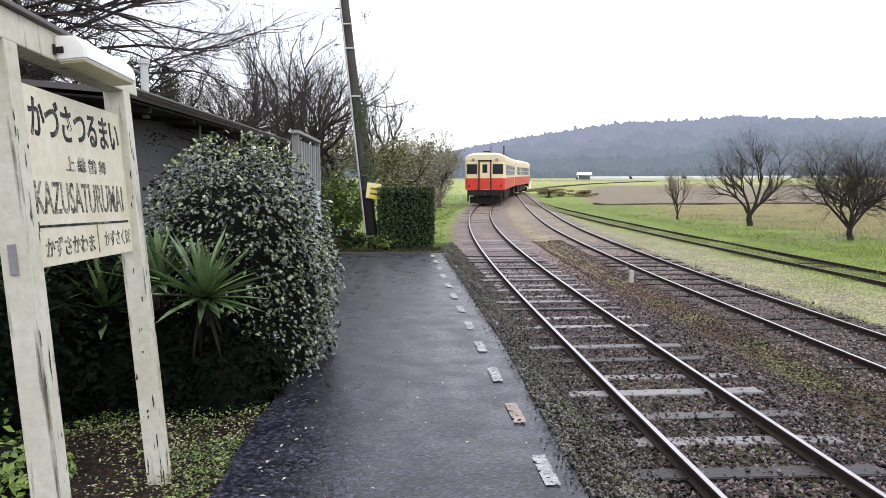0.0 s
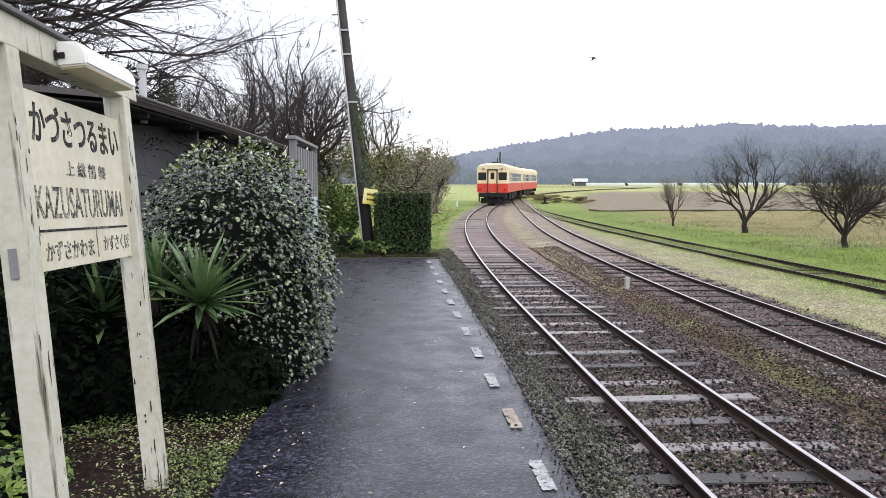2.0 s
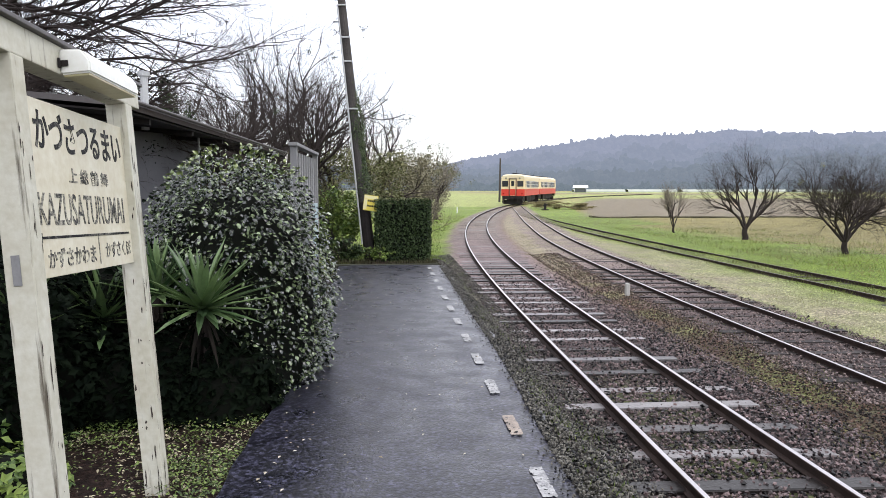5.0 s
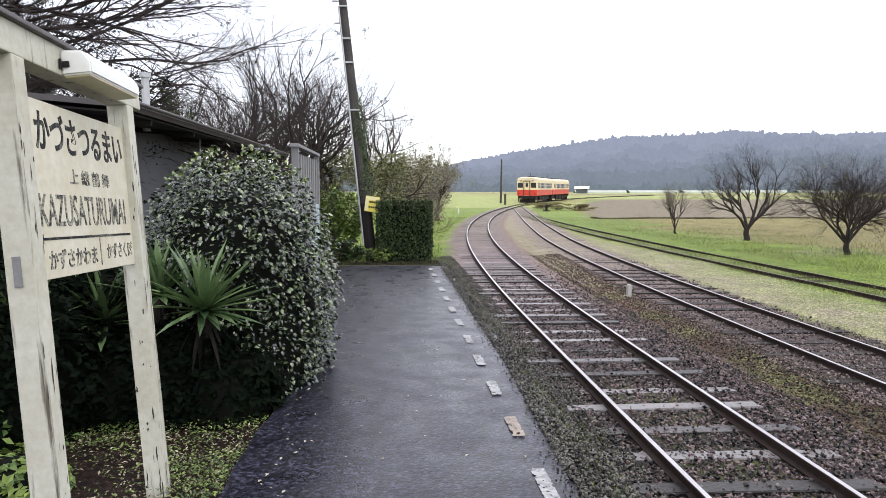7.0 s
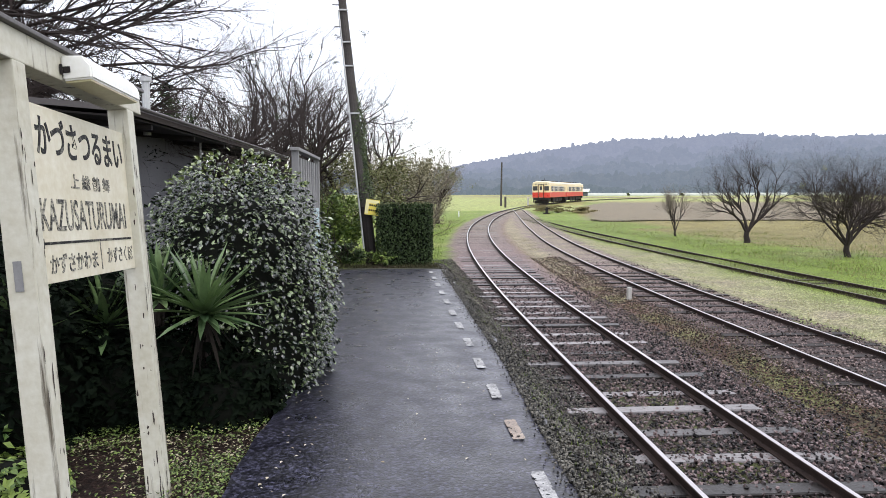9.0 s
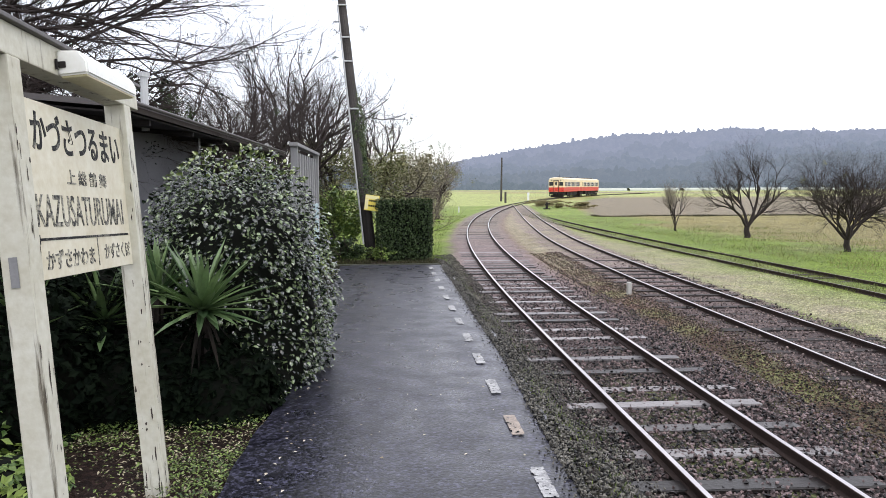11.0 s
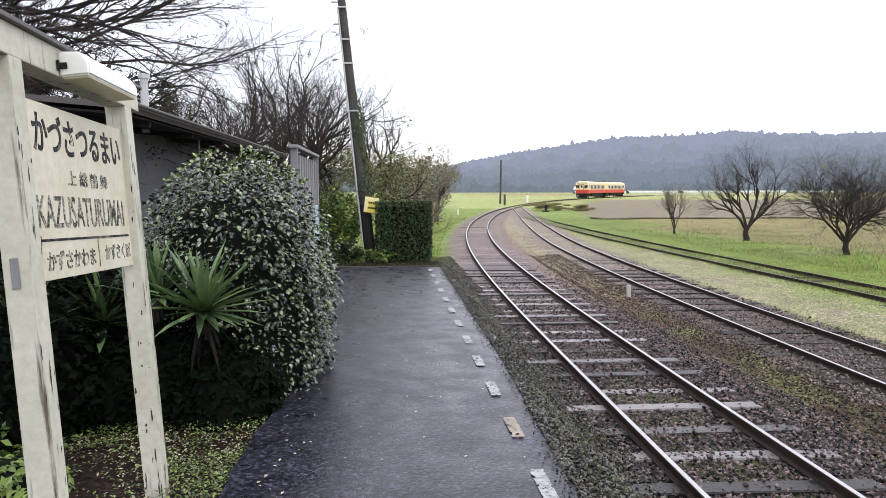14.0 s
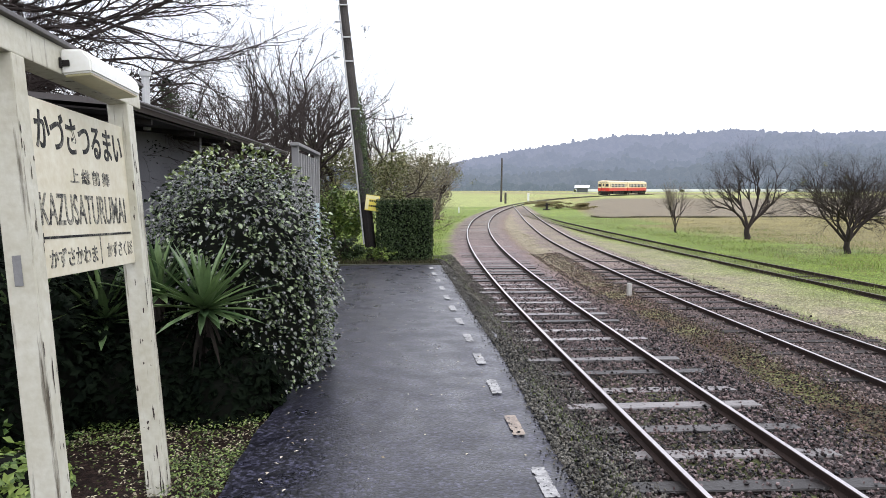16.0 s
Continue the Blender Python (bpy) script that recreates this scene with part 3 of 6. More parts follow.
tagged(ground, "wet soil, gravel, turf and bare winter fields", "ground", kind="structure")


def top(x, y):
    return terrain(np.asarray(x, float), np.asarray(y, float)) - 0.03


# ---- platform ----
def platform():
    """The asphalt top, a slab with a ragged track edge, and the worn white dashes."""
    ys = np.arange(-6, 16.96, 0.12)
    right = 1.19 + 0.09 * smooth(4, 8, ys) + 0.02 * np.sin(ys * 2.3) + 0.014 * np.sin(ys * 5.7 + 1) + 0.008 * np.random.default_rng(3).normal(0, 1, len(ys))
    left = np.where(ys < 7.5, -1.02 + 0.075 * np.maximum(ys - 4.9, 0) + 0.012 * np.sin(ys * 3.1), -0.82 - 0.03 * (ys - 7.5)) + 0.008 * np.sin(ys * 9)
    cols = 9
    vs, fs = [], []
    for z in (0, 1):
        for i, y in enumerate(ys):
            for k in range(cols):
                f = k / (cols - 1)
                x = left[i] + (right[i] - left[i]) * f
                crown = 0.6 - 0.02 * abs(2 * f - 1) ** 4 + 0.004 * math.sin(x * 3 + y * 1.3)
                vs.append((x, y, crown if z == 0 else 0.40))
    n = len(ys) * cols
    for i in range(len(ys) - 1):
        for k in range(cols - 1):
            a = i * cols + k
            fs.append((a, a + 1, a + cols + 1, a + cols))
        for k, flip in ((0, 1), (cols - 1, 0)):
            a = i * cols + k
            quad = (a, a + cols, a + cols + n, a + n)
            fs.append(quad[::-1] if flip else quad)
    for k in range(cols - 1):
        a = (len(ys) - 1) * cols + k
        fs.append((a, a + 1, a + 1 + n, a + n))
    p = mesh_ob("platform", vs, fs, M_ASPHALT, smooth=False)
    tagged(p, "wet dark asphalt station platform with a crumbling edge", "platform", kind="structure")
    rng = np.random.default_rng(8)
    for i in range(13):
        y, ln, wd = 3.22 + 1.08 * i, 0.46, 0.092
        bm = bmesh.new()
        nu, nv = 9, 34
        grid = [[bm.verts.new((0.945 + wd * (u / nu - 0.5) + rng.normal(0, 0.0015), y + ln * (v / nv - 0.5) + rng.normal(0, 0.002), 0.6045)) for u in range(nu + 1)] for v in range(nv + 1)]
        for v in range(nv):
            for u in range(nu):
                worn = noise.noise((u * 0.42, v * 0.36, i * 7.3)) + 0.5 * noise.noise((u * 1.3, v * 1.1, i * 3.1))
                rim = 0.16 * (u in (0, nu - 1)) + 0.18 * (v < 2 or v > nv - 3)
                if worn + rim < 0.46:
                    bm.faces.new((grid[v][u], grid[v][u + 1], grid[v + 1][u + 1], grid[v + 1][u]))
        bmesh.ops.delete(bm, geom=[v for v in bm.verts if not v.link_faces], context="VERTS")
        part("line_dash", bm, M_DASHB if i == 2 else M_DASH, p, "stained worn dash" if i == 2 else "")
    # low kerb across the end of the asphalt
    bm = box_bm((2.6, 0.16, 0.22), (-0.1, 17.05, 0.495), 0.02)
    tagged(part("kerb", bm, M_MOSSKERB), "low mossy concrete kerb closing the platform end", "kerb", kind="structure")


platform()


# ---- tracks ----
RAIL_H = 0.105
RAIL_PROFILE = [(-0.05, 0), (0.05, 0), (0.05, 0.010), (0.008, 0.024), (0.008, 0.074), (0.028, 0.083), (0.028, 0.101), (0.021, 0.105), (-0.021, 0.105), (-0.028, 0.101),
                (-0.028, 0.083), (-0.008, 0.074), (-0.008, 0.024), (-0.05, 0.010)]


def offset_line(line, d):
    g = np.gradient(line, axis=0)
    g /= np.linalg.norm(g, axis=1, keepdims=True)
    return line + np.stack([g[:, 1], -g[:, 0]], 1) * d, g


def rail(line, d, parent, dull=False, low=0.0):
    pts, g = offset_line(line, d)
    n = len(RAIL_PROFILE)
    vs, fs, mi = [], [], []
    for p, w in zip(pts, g):
        for a, b in RAIL_PROFILE:
            vs.append((p[0] + w[1] * a, p[1] - w[0] * a, RAIL_TOP - RAIL_H + b - low))
    for i in range(len(pts) - 1):
        for k in range(n):
            k2 = (k + 1) % n
            fs.append((i * n + k, i * n + k2, (i + 1) * n + k2, (i + 1) * n + k))
            mi.append(1 if k == 7 else 0)
    ob = mesh_ob("rail", vs, fs, M_RAILSIDE, parent)
    ob.data.materials.append(M_RAILDULL if dull else M_RAILHEAD)
    ob.data.polygons.foreach_set("material_index", mi)
    return ob


def sleeper_mesh(name, ln, seed, material):
    bm = box_bm((ln, 0.2, 0.14), (0, 0, 0), 0.012)
    r = random.Random(seed)
    for v in bm.verts:
        v.co += Vector((r.uniform(-0.03, 0.03), r.uniform(-0.008, 0.008), r.uniform(-0.006, 0.006)))
    me = bpy.data.meshes.new(name)
    bm.to_mesh(me)
    bm.free()
    me.materials.append(material)
    return me


SLEEPERS = [sleeper_mesh("sleeper", 2.1, i, M_SLEEPER) for i in range(4)]
OLD_SLEEPERS = [sleeper_mesh("sleeper", 2.1, i, M_SLEEPER_DARK) for i in range(4)]


def track(line, name, label, first, gap, single_to, seed, dull=False, sink=0.0, meshes=SLEEPERS, low=0.0):
    t = thing(name)
    tagged(t, label, "railway track", kind="structure")
    for d in (-GAUGE / 2, GAUGE / 2):
        rail(line, d, t, dull, low)
    r = random.Random(seed)
    ln = np.concatenate([[0], np.cumsum(np.linalg.norm(np.diff(line, axis=0), axis=1))])
    g = np.gradient(line, axis=0)
    s = first - line[0, 1]
    far_v, far_f = [], []
    while s < ln[-1] - 1:
        x, y = np.interp(s, ln, line[:, 0]), np.interp(s, ln, line[:, 1])
        a = math.atan2(np.interp(s, ln, g[:, 0]), np.interp(s, ln, g[:, 1])) + r.uniform(-0.02, 0.02)
        z = -0.004 - 0.03 * float(smooth(18, 26, y)) - r.choice((0.0, 0.004, 0.010, 0.018, 0.026)) - sink
        m = Matrix.Translation((x + r.uniform(-0.07, 0.07), y + r.uniform(-0.025, 0.025), z)) @ Matrix.Rotation(-a, 4, "Z")
        if y < single_to:
            ob = new("sleeper", r.choice(meshes))
            ob.parent = t
            ob.matrix_basis = m
        else:
            b = len(far_v)
            far_v += [m @ v.co for v in SLEEPERS[0].vertices]
            far_f += [tuple(b + k for k in p.vertices) for p in SLEEPERS[0].polygons]
        s += gap
    if far_v:
        tagged(mesh_ob("far_sleepers", far_v, far_f, M_SLEEPER_DARK, t), kind="stuff")
    return t


track(MAIN, "main_track", "polished steel rails on dark wet wooden sleepers in ballast", 2.56, 0.71, 75, 1)
track(LOOP, "loop_track", "rusty steel rails on half-buried wooden sleepers", 2.3, 0.76, 45, 2, sink=0.006, meshes=OLD_SLEEPERS, low=0.03)
track(SIDING, "siding_track", "dark rusted rails of a siding sunk in turf", 8.0, 0.8, 24, 3, dull=True, sink=0.1, meshes=OLD_SLEEPERS, low=0.095)


# ---- ballast and loose stones ----
def stones(name, n, xs, ys, zs, size, label, seed, material=M_STONE):
    rng = np.random.default_rng(seed)
    rot = turns(rng, n, 0.8, size)
    return tagged(mesh_ob(name, *scatter(STONE_V, STONE_F, rot, np.stack([xs, ys, zs], 1)), material), label, "ballast", kind="stuff")


def bed_stones(line, name, n, width, y0, y1, label, seed, power=1.7, material=M_STONE):
    rng = np.random.default_rng(seed)
    y = y0 + (y1 - y0) * rng.uniform(0, 1, n) ** power
    off = rng.uniform(-width, width, n)
    x = np.interp(y, line[:, 1], line[:, 0]) + off
    z = top(x, y) + rng.uniform(-0.012, 0.012, n)
    z += 0.03 * (rng.uniform(0, 1, n) < 0.10)
    keep = np.abs(np.abs(off) - GAUGE / 2) > 0.06
    keep &= ~((x < 1.9) & (y < 20))
    keep &= rng.uniform(0, 1, n) > smooth(0.45 * y1, y1, y)
    stones(name, int(keep.sum()), x[keep], y[keep], z[keep], (0.010, 0.030), label, seed, material)


bed_stones(MAIN, "main_track_ballast", 60000, 1.75, 3.2, 23, "dark brown wet crushed stone ballast", 11)
bed_stones(LOOP, "loop_track_ballast", 14000, 1.2, 7.5, 28, "grey-brown ballast among half-buried sleepers", 12, material=M_STONE_PALE)


def bank_stones():
    rng = np.random.default_rng(13)
    n = 38000
    y = 2.5 + 23 * rng.uniform(0, 1, n) ** 1.8
    x = 1.13 + 0.98 * rng.uniform(0, 1, n) ** 1.25 + 0.08 * smooth(4, 8, y)
    z = np.maximum(top(x, y) + 0.02, np.where((x < 1.19 + 0.09 * smooth(4, 8, y)) & (y < 16.8), 0.585, -1)) + rng.uniform(-0.005, 0.015, n)
    stones("bank_gravel", n, x, y, z, (0.005, 0.020), "wet grey gravel crumbling down from the platform edge", 13, M_BANK)


bank_stones()


def edge_grit():
    rng = np.random.default_rng(15)
    n = 2600
    y = 3.0 + 13.5 * rng.uniform(0, 1, n) ** 1.5
    x = 1.2 + 0.09 * smooth(4, 8, y) - np.abs(rng.normal(0, 0.07, n))
    stones("edge_grit", n, x, y, 0.596 + rng.uniform(0, 0.006, n), (0.003, 0.011), "dark grit strewn along the platform edge", 15, M_BANK)


edge_grit()


def soil_clods():
    rng = np.random.default_rng(14)
    n = 24000
    y = 4 + 22 * rng.uniform(0, 1, n) ** 1.7
    lo, hi = np.interp(y, MAIN[:, 1], MAIN[:, 0]) + 1.5, np.interp(y, LOOP[:, 1], LOOP[:, 0]) - 0.9
    x = lo + (hi - lo) * rng.uniform(0, 1, n)
    stones("loose_stones", n, x, y, top(x, y) + rng.uniform(-0.008, 0.008, n), (0.006, 0.024), "loose brown stones and clods between the tracks", 14, M_CLOD)


soil_clods()


# ---- turf, weeds, litter ----
def blades(name, n, area, mask, height, material, label, seed, power=1.6):
    rng = np.random.default_rng(seed)
    x0, x1, y0, y1 = area
    x = rng.uniform(x0, x1, n)
    y = y0 + (y1 - y0) * rng.uniform(0, 1, n) ** power
    p = mask(x, y)
    keep = rng.uniform(0, 1, n) < p
    x, y = x[keep], y[keep]
    k = len(x)
    rot = turns(rng, k, 0.35, height)
    rot[:, :, 0] *= rng.uniform(3.0, 6.0, k)[:, None] * 0.6
    return tagged(mesh_ob(name, *scatter(BLADE_V, BLADE_F, rot, np.stack([x, y, top(x, y) - 0.005], 1)), material), label, "grass", kind="stuff")


def lump(x, y, s, o=0.0):
    return np.array([noise.noise((a * s, b * s, o)) for a, b in zip(x, y)])


def mid_mask(x, y):
    lx = np.interp(y, LOOP[:, 1], LOOP[:, 0])
    return np.exp(-((x - lx + 1.45) / 0.7) ** 2) * np.clip(0.6 + 2.4 * lump(x, y, 1.1), 0, 1)


def turf_mask(x, y):
    lx, sx = np.interp(y, LOOP[:, 1], LOOP[:, 0]), np.interp(y, SIDING[:, 1], SIDING[:, 0])
    return (x > lx + 1.1) * np.where(np.abs(x - sx) < 0.75, 0.3, np.where(x < sx, 0.28, 1.0)) * np.clip(0.6 + 0.9 * lump(x, y, 0.6), 0.05, 1)


blades("weeds_between_tracks", 50000, (3.8, 7, 5, 45), mid_mask, (0.02, 0.06), M_MOSSY, "low green weeds in brown soil between tracks", 21)
blades("ditch_weeds", 30000, (16.5, 60, 57.8, 59.0), lambda x, y: np.clip(0.7 + 0.9 * lump(x, y, 0.4, 9), 0.1, 1), (0.10, 0.24), M_DARKWEED, "dark dead weeds along a field ditch", 28, 1.0)
blades("track_moss", 16000, (2.0, 3.6, 4.2, 10.5), lambda x, y: (np.abs(x - np.interp(y, MAIN[:, 1], MAIN[:, 0])) < 0.5) * np.clip(0.35 + 1.6 * lump(x, y, 1.6, 11), 0, 0.8), (0.012, 0.034), M_MOSSY, "thin moss and weeds between the rails", 29, 1.2)
blades("siding_weeds", 26000, (9.8, 13.0, 12, 62), lambda x, y: (np.abs(x - np.interp(y, SIDING[:, 1], SIDING[:, 0])) < 0.95) * np.clip(0.5 + 1.4 * lump(x, y, 0.9, 13), 0, 1), (0.05, 0.12), M_MOSSY, "weeds grown up round the sunk siding rails", 30)
blades("turf", 60000, (7.3, 15.5, 9, 50), lambda x, y: turf_mask(x, y) * 0.8, (0.03, 0.07), M_GRASS, "short wet green turf beside the siding", 22)
blades("dry_turf", 45000, (7.3, 13, 9, 55), lambda x, y: turf_mask(x, y) * (np.abs(x - 9) < 2.3), (0.03, 0.08), M_STRAW, "straw coloured winter turf between the tracks", 23)
blades("field_grass", 46000, (13, 36, 17, 57.6), lambda x, y: np.clip(0.6 + lump(x, y, 0.5), 0, 1), (0.05, 0.14), M_STRAW, "yellow stubble of a winter field", 24)
blades("meadow_grass", 16000, (13, 21, 17, 42), lambda x, y: np.clip(0.4 + lump(x, y, 0.5, 3), 0, 1), (0.06, 0.16), M_GRASS, "green grass under the bare trees", 25)
blades("bank_weeds", 20000, (1.25, 2.1, 3.5, 30), lambda x, y: np.clip(0.2 + 2.2 * lump(x, y, 1.0, 7), 0, 0.9), (0.02, 0.07), M_GRASS, "small weeds in the gravel bank", 26)
blades("kerb_weeds", 4000, (-1.5, 1.25, 17.1, 18.4), lambda x, y: np.clip(0.45 + 1.6 * lump(x, y, 1.4, 17), 0, 1), (0.05, 0.17), M_DARKWEED, "dark weeds grown up along the kerb at the platform end", 32, 1.0)
blades("verge_grass", 26000, (-4, 6.5, 19.3, 60), lambda x, y: (x < np.interp(y, MAIN[:, 1], MAIN[:, 0]) - 1.7 - 0.3 * lump(x, y, 0.8)) * (x > -1 + (y - 20) * 0.02) * 1.0, (0.05, 0.16), M_GRASS,
       "bright green grass verge beyond the hedge", 27)


def litter():
    rng = np.random.default_rng(31)
    n = 7500
    x, y = rng.uniform(-3.0, -0.72, n), rng.uniform(3.2, 6.9, n)
    keep = rng.uniform(0, 1, n) < np.clip(0.75 + lump(x, y, 1.2), 0.1, 1) * (1 - smooth(-0.98, -0.78, x))
    x, y = x[keep], y[keep]
    k = len(x)
    rot = facing(rng, np.tile((0, 0, 1.0), (k, 1)), 0.3, (0.007, 0.018))
    tagged(mesh_ob("leaf_litter", *scatter(LEAF_V, LEAF_F, rot, np.stack([x, y, top(x, y) + 0.03 + rng.uniform(0, 0.015, k)], 1)), M_LITTER), "brown and pale fallen leaves on bare soil", "leaf litter", kind="stuff")
    n = 27000
    x, y = rng.uniform(-3.2, -0.78, n), rng.uniform(3.2, 6.6, n)
    patch = np.exp(-((x + 1.18) / 0.27) ** 2 - ((y - 5.0) / 0.75) ** 2) * 1.3 + np.exp(-((x + 2.3) / 0.5) ** 2 - ((y - 5.6) / 0.5) ** 2) * 0.7 + 0.12
    keep = rng.uniform(0, 1, n) < patch * np.clip(0.7 + 1.3 * lump(x, y, 2.2, 5), 0, 1)
    x, y = x[keep], y[keep]
    k = len(x)
    rot = facing(rng, np.tile((0, 0, 1.0), (k, 1)), 0.35, (0.008, 0.018))
    tagged(mesh_ob("ground_cover", *scatter(LEAF_V, LEAF_F, rot, np.stack([x, y, top(x, y) + 0.04 + rng.uniform(0, 0.04, k)], 1)), M_CLOVER), "bright green low creeping plants on the soil", "ground cover", kind="stuff")
    n = 1500
    x, y = rng.uniform(-0.85, 1.2, n), 3.2 + 13.5 * rng.uniform(0, 1, n) ** 0.8
    keep = rng.uniform(0, 1, n) < 0.18 + 0.8 * np.exp(-((x + 0.75) / 0.25) ** 2) + 0.6 * smooth(13, 16.5, y)
    x, y = x[keep], y[keep]
    k = len(x)
    rot = facing(rng, np.tile((0, 0, 1.0), (k, 1)), 0.12, (0.006, 0.019))
    tagged(mesh_ob("fallen_leaves", *scatter(LEAF_V, LEAF_F, rot, np.stack([x, y, np.full(k, 0.606)], 1)), M_PALELEAF), "scattered pale fallen leaves on wet asphalt", "leaf litter", kind="stuff")


litter()


# ---- the station name board ----
def letters(text, size, at, parent, width, bold=0.0, ink=None):
    """Flat lettering of a given width on the board's track side: it runs along +y, and reads from +x."""
    cu = bpy.data.curves.new("lettering", "FONT")
    cu.body, cu.size, cu.extrude, cu.offset, cu.align_x, cu.align_y = text, size, 0.0015, bold, "CENTER", "CENTER"
    tmp = new("tmp", cu)
    dg = bpy.context.evaluated_depsgraph_get()
    me = bpy.data.meshes.new_from_object(tmp.evaluated_get(dg))
    bpy.data.objects.remove(tmp)
    xs = [v.co.x for v in me.vertices]
    ys = [v.co.y for v in me.vertices]
    me.transform(Matrix.Diagonal((width / (max(xs) - min(xs)), 1, 1, 1)) @ Matrix.Translation((-(max(xs) + min(xs)) / 2, -(max(ys) + min(ys)) / 2, 0)))
    me.materials.clear()
    me.materials.append(ink or M_INK)
    ob = new("lettering", me)
    ob.parent = parent
    ob.matrix_basis = Matrix.Translation(at) @ Matrix(((0, 0, 1, 0), (1, 0, 0, 0), (0, 1, 0, 0), (0, 0, 0, 1)))
    return ob


def paint_chips(post, y, w, seed, n, track_side):
    """Long splits and knots where the paint has gone, on the track side and the near side of a post."""
    r = random.Random(seed)
    for i in range(n):
        z = 0.05 + 2.1 * r.random() ** 1.5
        on_side = r.random() < track_side
        h, ww = r.uniform(0.01, 0.16) * (1.6 if i < 6 else 0.7), r.uniform(0.002, 0.0075)
        c = r.choice((-0.045, 0.04, 0.0)) + r.uniform(-0.012, 0.012)
        bm = bmesh.new()
        ring = []
        k = 14
        for j in range(k):
            a = 2 * math.pi * j / k
            s = r.uniform(0.5, 1.1)
            u, v = math.cos(a) * ww * s, math.sin(a) * h * s * 0.5
            ring.append(bm.verts.new((0.0615, y + c + u, z + v) if on_side else (c + u, y - w / 2 - 0.0015, z + v)))
        bm.faces.new(ring)
        part("paint_chip", bm, M_DARKWOOD, post, "bare weathered wood showing")


def name_board():
    """Two painted posts, a lintel with a lamp, and the board between them; it leans a little back from the track."""
    t = thing("station_name_board", pose(-1.428, 3.5, 0.5, 0, 0, 0.72) @ pose(0, 0, 0, 0, -4.43, 0) @ pose(0, 0, 0, -2.31, 0, 0))
    near, far, w = -0.312, 1.08, 0.113
    for y, seed, n, track_side in ((near, 5, 26, 1.0), (far, 9, 44, 0.35)):
        post = part("post", box_bm((0.12, w, 2.56), (0, y, 1.17), 0.006), M_PAINT, t, "chipped white painted timber post")
        paint_chips(post, y, w, seed, n, track_side)
    part("lintel", box_bm((0.115, 2.5, 0.14), (0, 0.04, 2.52), 0.007), M_PAINT, t)
    part("lintel_cap", box_bm((0.17, 2.54, 0.022), (0, 0.04, 2.602), 0.004), M_ROOF, t, "dark weathered cap strip")
    y0, y1 = near + w / 2, far - w / 2
    yc, ln, zc, h = (y0 + y1) / 2, y1 - y0, 1.897, 0.821
    board = part("board", box_bm((0.03, ln, h), (0.0, yc, zc), 0.003), M_PANEL, t, "cream painted name panel with black lettering")
    fx = 0.0165
    letters("かづさつるまい", 0.205, (fx, 0.42, zc + 0.275), board, 1.10, 0.0035)
    letters("上 総 鶴 舞", 0.082, (fx, 0.46, zc + 0.075), board, 0.52, 0.001, M_FADED)
    letters("KAZUSATURUMAI", 0.215, (fx, 0.385, zc - 0.095), board, 1.09, 0.001, M_FADED)
    part("rule", box_bm((0.002, 1.15, 0.012), (fx, 0.41, zc - 0.227)), M_INK, board)
    part("rule", box_bm((0.002, 0.009, 0.15), (fx, 0.50, zc - 0.31)), M_FADED, board)
    part("rule", box_bm((0.002, 0.010, 0.045), (fx, -0.16, zc - 0.227)), M_INK, board)
    letters("かずさかわま", 0.10, (fx, 0.165, zc - 0.325), board, 0.56, 0.0015, M_FADED)
    letters("かずさくぼ", 0.095, (fx, 0.79, zc - 0.315), board, 0.40, 0.001, M_FADED)
    # lamp box on the lintel
    bm = bmesh.new()
    a, b = 0.12, 0.83
    prof = [(0.058, -0.055), (0.20, -0.050), (0.20, 0.012), (0.165, 0.062), (0.058, 0.068)]
    ends = [[bm.verts.new((x, y, 2.503 + z)) for x, z in prof] for y in (a, b)]
    for p, q2 in zip(ends, ends[1:]):
        for k in range(5):
            bm.faces.new((p[k], p[(k + 1) % 5], q2[(k + 1) % 5], q2[k]))
    bm.faces.new(ends[0])
    bm.faces.new(ends[-1][::-1])
    bmesh.ops.bevel(bm, geom=list(bm.edges), offset=0.009, segments=3, affect="EDGES")
    lamp = part("lamp_housing", bm, M_LAMP, t, "white enamelled strip lamp housing")
    part("diffuser", box_bm((0.12, b - a - 0.03, 0.014), (0.128, (a + b) / 2, 2.447), 0.004, turn=Matrix.Rotation(radians(-2), 4, "Y")), M_DIFF, lamp, "yellowed lamp cover with dirt")
    part("bracket", box_bm((0.034, 0.008, 0.03), (0.085, a - 0.006, 2.50), 0.003), M_UNDER, lamp, "dark iron bracket")
    part("bracket", box_bm((0.010, 0.014, 0.05), (0.066, a - 0.02, 2.50), 0.003), M_UNDER, lamp, "dark iron bracket")
    part("metal_plate", box_bm((0.035, 0.004, 0.13), (-0.008, near - w / 2 - 0.003, 1.54), 0.001), M_GREYWOOD, t, "small grey metal plate")
    return tagged(t, "weathered white wooden station name board with strip lamp", "station sign")


name_board()


# ---- shrubs ----
SHINGLE_V = [(0, 0, 0), (0.44, 0.4, 0.05), (0, 0.5, 0.16), (-0.44, 0.4, 0.05), (0.52, 0.95, -0.16), (0, 1.0, -0.03), (-0.52, 0.95, -0.16), (0, 1.55, -0.55)]
SHINGLE_F = [(0, 1, 2), (0, 2, 3), (1, 4, 5), (1, 5, 2), (2, 5, 6), (2, 6, 3), (4, 7, 5), (5, 7, 6)]


